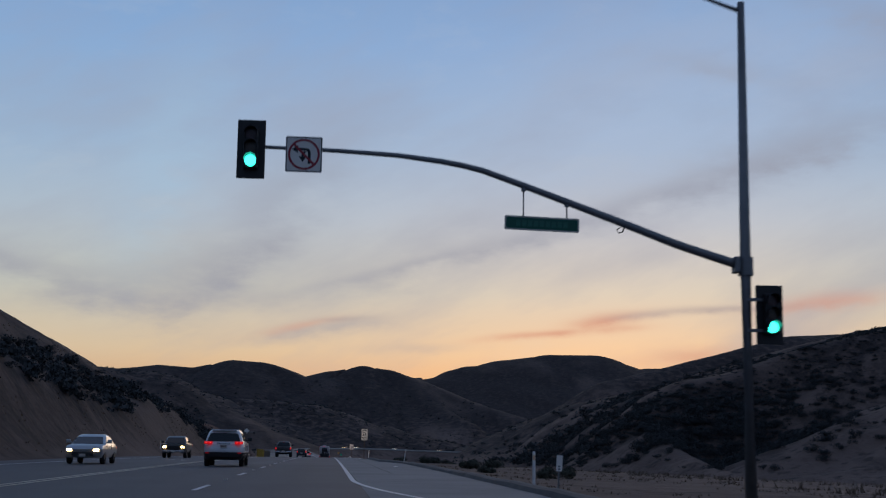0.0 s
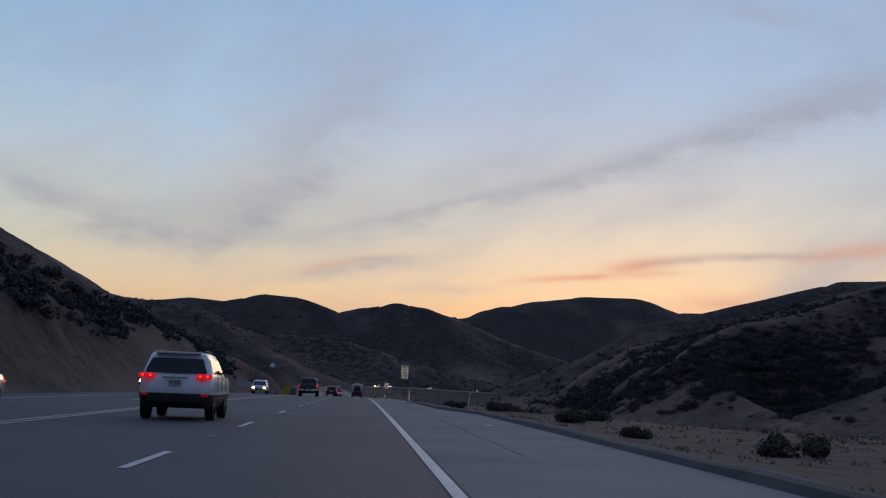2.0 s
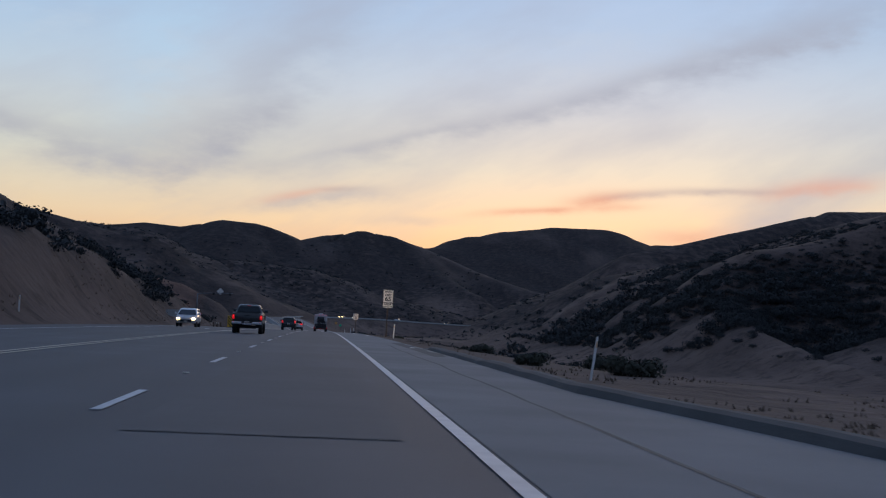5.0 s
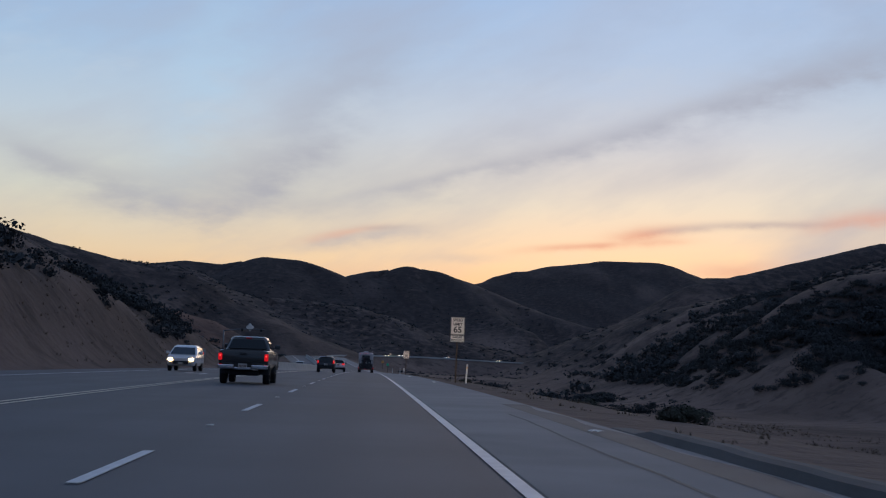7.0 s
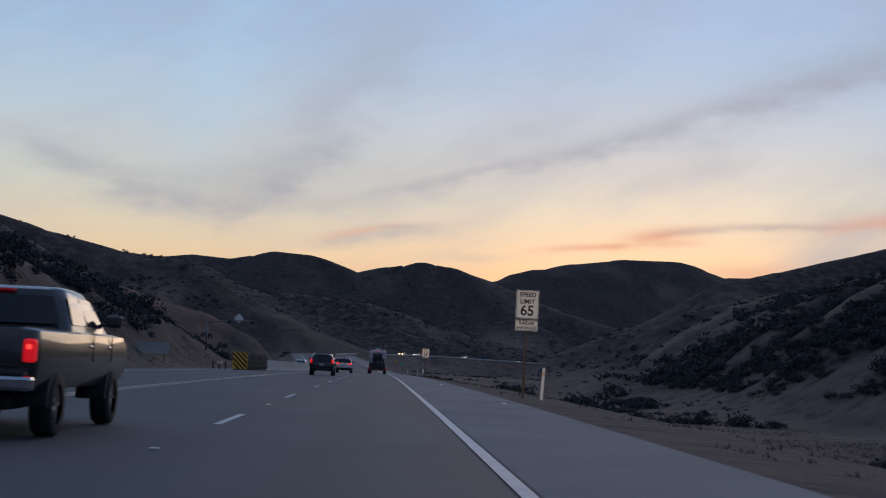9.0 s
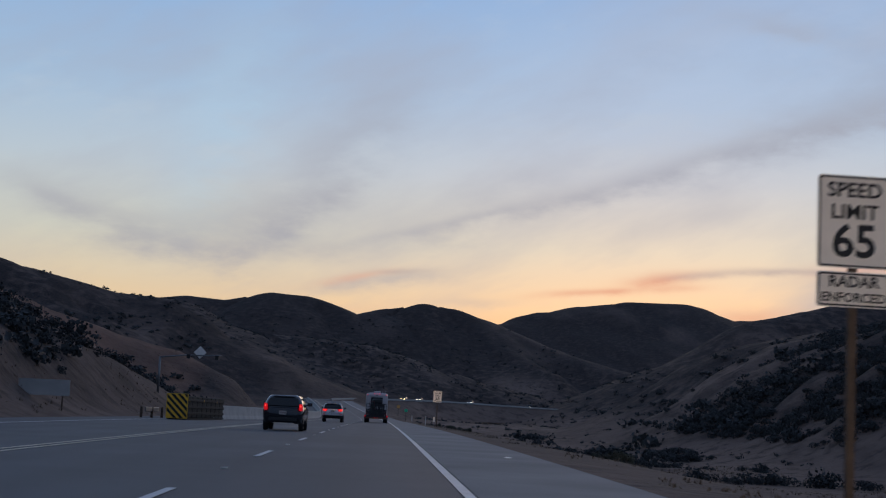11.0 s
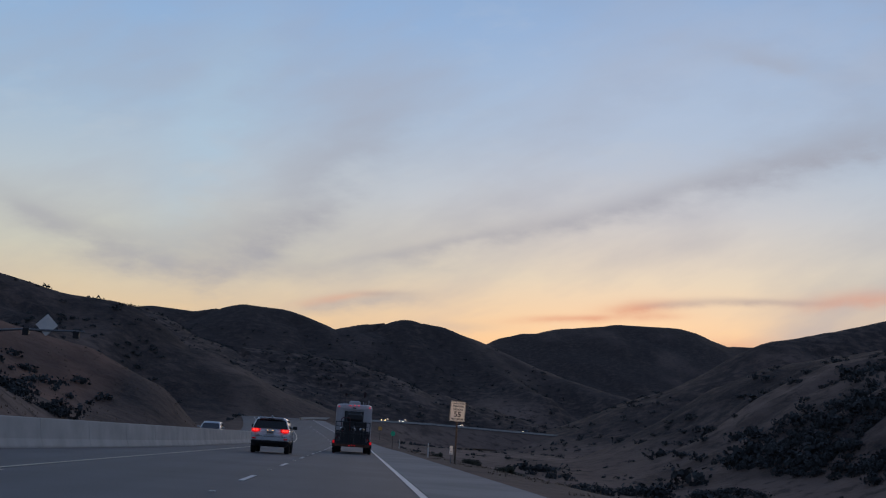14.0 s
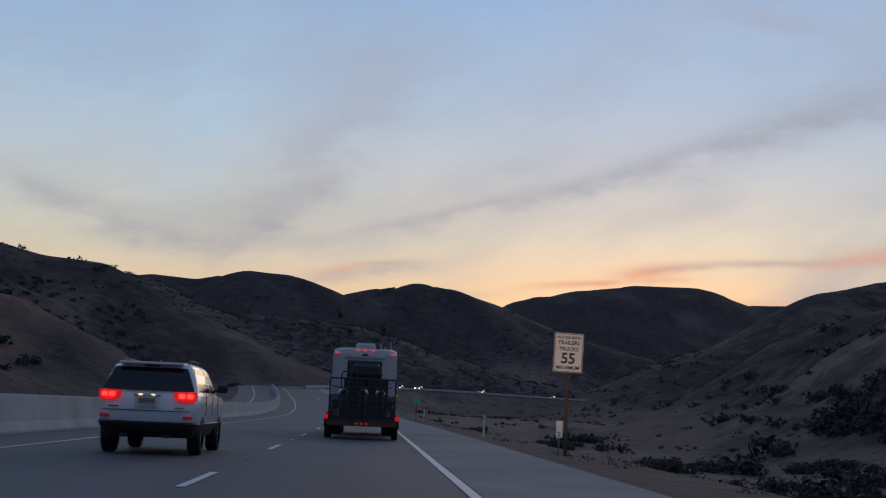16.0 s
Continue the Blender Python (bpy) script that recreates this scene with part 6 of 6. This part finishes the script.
for i, (x, y, size) in enumerate([(5.6, 118, 0.7), (7.8, 112, 0.9), (8.6, 121, 0.85), (10.5, 127, 1.0), (6.5, 140, 0.7), (9.2, 92, 0.9), (11.5, 99, 1.0), (7.5, 70, 0.6), (9.8, 62, 0.8), (12.0, 150, 1.1), (8.4, 165, 0.7), (11.2, 178, 0.9),
                                  (7.4, 226, 0.6), (9.0, 236, 0.8), (8.0, 318, 0.8), (9.6, 327, 1.0), (7.2, 335, 0.7), (11.5, 340, 1.1), (8.8, 352, 0.9), (13.0, 322, 1.0), (10.5, 366, 1.0), (7.8, 385, 0.9), (12.2, 396, 1.2), (9.1, 410, 1.0)]):
    shrub_thing(x, y, size, 100 + i, "low grey-green shrub on the dry verge" if size < 0.9 else "broad dusty shrub on the dry verge")


def scatter(name, spots, sizes, material, label, category, variants, n_leaf):
    V, F, off = [], [], 0
    base = [clump_arrays(s, 1.0, n_leaf, 0.75, 0.16 if n_leaf < 70 else 0.125 if n_leaf < 150 else 0.085 if n_leaf < 300 else 0.058) for s in variants]
    for (x, y, z), size in zip(spots, sizes):
        v, f = base[rng.integers(len(base))]
        a = rng.uniform(0, 6.28)
        c, s = math.cos(a), math.sin(a)
        w = v * size
        V.append(np.stack([w[:, 0] * c - w[:, 1] * s + x, w[:, 0] * s + w[:, 1] * c + y, w[:, 2] + z - 0.1 * size], -1))
        F.append(np.array(f) + off)
        off += len(v)
    me = bpy.data.meshes.new(name)
    me.from_pydata(np.concatenate(V).tolist(), [], np.concatenate(F).tolist())
    me.materials.append(material)
    return tagged(new(name, me), label, category, kind="stuff")


def hillside_spots(n, x0, x1, y0, y1, keep):
    x, y = rng.uniform(x0, x1, n), rng.uniform(y0, y1, n)
    z = land_z(x, y)
    k = keep(x, y, z)
    return np.stack([x[k], y[k], z[k]], -1)


def patchy(x, y, seed, scale, bar):
    return fbm(x / scale, y / scale, seed, 3) > bar


# thick dark brush on the slopes to the right, in drawn-out patches
def in_gully(x, y, bar):
    """Where brush grows: along the gullies, thinning out in uneven patches."""
    return scrub_shade_near(x, y) > bar + rng.uniform(0, 0.55, x.shape)


right_spots = np.concatenate([
    hillside_spots(6500, 46, 150, 290, 545, lambda x, y, z: (z > road_z(y) - 1.0) & (y < 540 - 0.25 * (x - 50)) & in_gully(x, y, np.where(x > 58, 0.36, 0.5))),
    hillside_spots(1500, 88, 180, 352, 425, lambda x, y, z: in_gully(x, y, 0.0)),
    hillside_spots(420, 48, 150, 300, 560, lambda x, y, z: z > road_z(y) - 1.5),
    hillside_spots(400, 30, 60, 330, 520, lambda x, y, z: in_gully(x, y, 0.45)),
    hillside_spots(500, 60, 170, 545, 700, lambda x, y, z: in_gully(x, y, 0.6)),
    hillside_spots(60, 85, 160, 318, 346, lambda x, y, z: patchy(x, y, 63, 12, 0.02))])
crest = np.clip((right_spots[:, 2] - 16) / 14, 0, 1)
sizes = np.exp(rng.normal(0.62, 0.36, len(right_spots))) * (1 - 0.5 * crest)
close = right_spots[:, 1] < 385
scatter("toe_brush", right_spots[close], sizes[close], M_SHRUB, "dark leafy brush along the foot of the hillside", "brush", range(24, 29), 420)
right_spots, sizes = right_spots[~close], sizes[~close]
close = right_spots[:, 1] < 450
scatter("slope_brush", right_spots[close], sizes[close], M_SHRUB, "dark rounded brush on the brown valley side", "brush", range(44, 49), 200)
right_spots, sizes = right_spots[~close], sizes[~close]
scatter("hillside_brush", right_spots, sizes, M_SHRUB, "dark dry brush in patches over the hillside", "brush", range(20, 26), 90)
left_spots = np.concatenate([
    hillside_spots(1700, -60, -24, -20, 340, lambda x, y, z: (z > road_z(y) + 1.5) & (z < 13 + 8 * fbm(x / 15, y / 15, 73, 2)) & in_gully(x, y, 0.25)),
    hillside_spots(1900, -130, -30, 360, 680, lambda x, y, z: (z > 5) & (z < 38) & patchy(x, y, 72, 24, 0.10))])
scatter("left_hillside_brush", left_spots, rng.uniform(0.7, 1.8, len(left_spots)), M_SHRUB, "scattered dark brush over the steep slope", "brush", range(30, 36), 60)
big_spots = hillside_spots(1500, -60, -24, 20, 345, lambda x, y, z: (z > road_z(y) + 1.0) & (z < 14) & (in_gully(x, y, 0.05) | patchy(x, y, 64, 9, 0.13)))
scatter("left_slope_bushes", big_spots, np.exp(rng.normal(0.25, 0.35, len(big_spots))), M_SHRUB, "large dark bushes standing on the brown slope", "brush", range(36, 40), 160)
far_spots = np.concatenate([
    hillside_spots(2400, -160, 110, 700, 985, lambda x, y, z: patchy(x, y, 81, 40, 0.0) & (z > 6)),
    hillside_spots(1500, -200, 110, 640, 985, lambda x, y, z: z > 5),
    hillside_spots(2200, -260, 260, 960, 1250, lambda x, y, z: patchy(x, y, 82, 50, 0.02) & (z > 10) & (z < 70))])
scatter("far_hillside_brush", far_spots, rng.uniform(0.8, 2.6, len(far_spots)), M_SHRUB, "small dark bushes dotted over the far slopes", "brush", range(40, 44), 24)
low_spots = hillside_spots(900, 9, 70, 330, 680, lambda x, y, z: (z < road_z(y) + 2.5) & patchy(x, y, 91, 14, 0.06))
scatter("valley_brush", low_spots, rng.uniform(0.5, 1.3, len(low_spots)), M_SHRUB, "low dark brush on the valley floor", "brush", range(50, 54), 40)


# dry grass tufts on the verges and the near slopes
def tufts(n, x0, x1, y0, y1, hmin, hmax, keep):
    P = hillside_spots(n, x0, x1, y0, y1, keep)
    k = 5
    m = len(P) * k
    base = np.repeat(P, k, 0) + np.stack([rng.normal(0, 0.10, m), rng.normal(0, 0.10, m), np.full(m, -0.03)], -1)
    h = rng.uniform(hmin, hmax, m)
    lean = rng.normal(0, 0.35, (m, 2)) * h[:, None]
    a = rng.uniform(0, 6.28, m)
    w = 0.03 + 0.05 * h
    side = np.stack([np.cos(a) * w, np.sin(a) * w, np.zeros(m)], -1)
    tip = base + np.stack([lean[:, 0], lean[:, 1], h], -1)
    V = np.stack([base - side, base + side, tip], 1).reshape(-1, 3)
    return V


gv = np.concatenate([tufts(5000, 4.2, 22, 25, 420, 0.05, 0.15, lambda x, y, z: patchy(x, y, 95, 6, -0.06) & (x > 4.4)),
                     tufts(4000, -40, -20, 0, 420, 0.08, 0.25, lambda x, y, z: patchy(x, y, 96, 8, -0.02)),
                     tufts(7000, 18, 60, 40, 420, 0.10, 0.35, lambda x, y, z: patchy(x, y, 97, 12, 0.0))])
gme = bpy.data.meshes.new("dry_grass")
gme.from_pydata(gv.tolist(), [], np.arange(len(gv)).reshape(-1, 3).tolist())
gme.materials.append(M_GRASS)
tagged(new("dry_grass", gme), "tufts of pale dry grass on verges and slopes", "grass", kind="stuff")
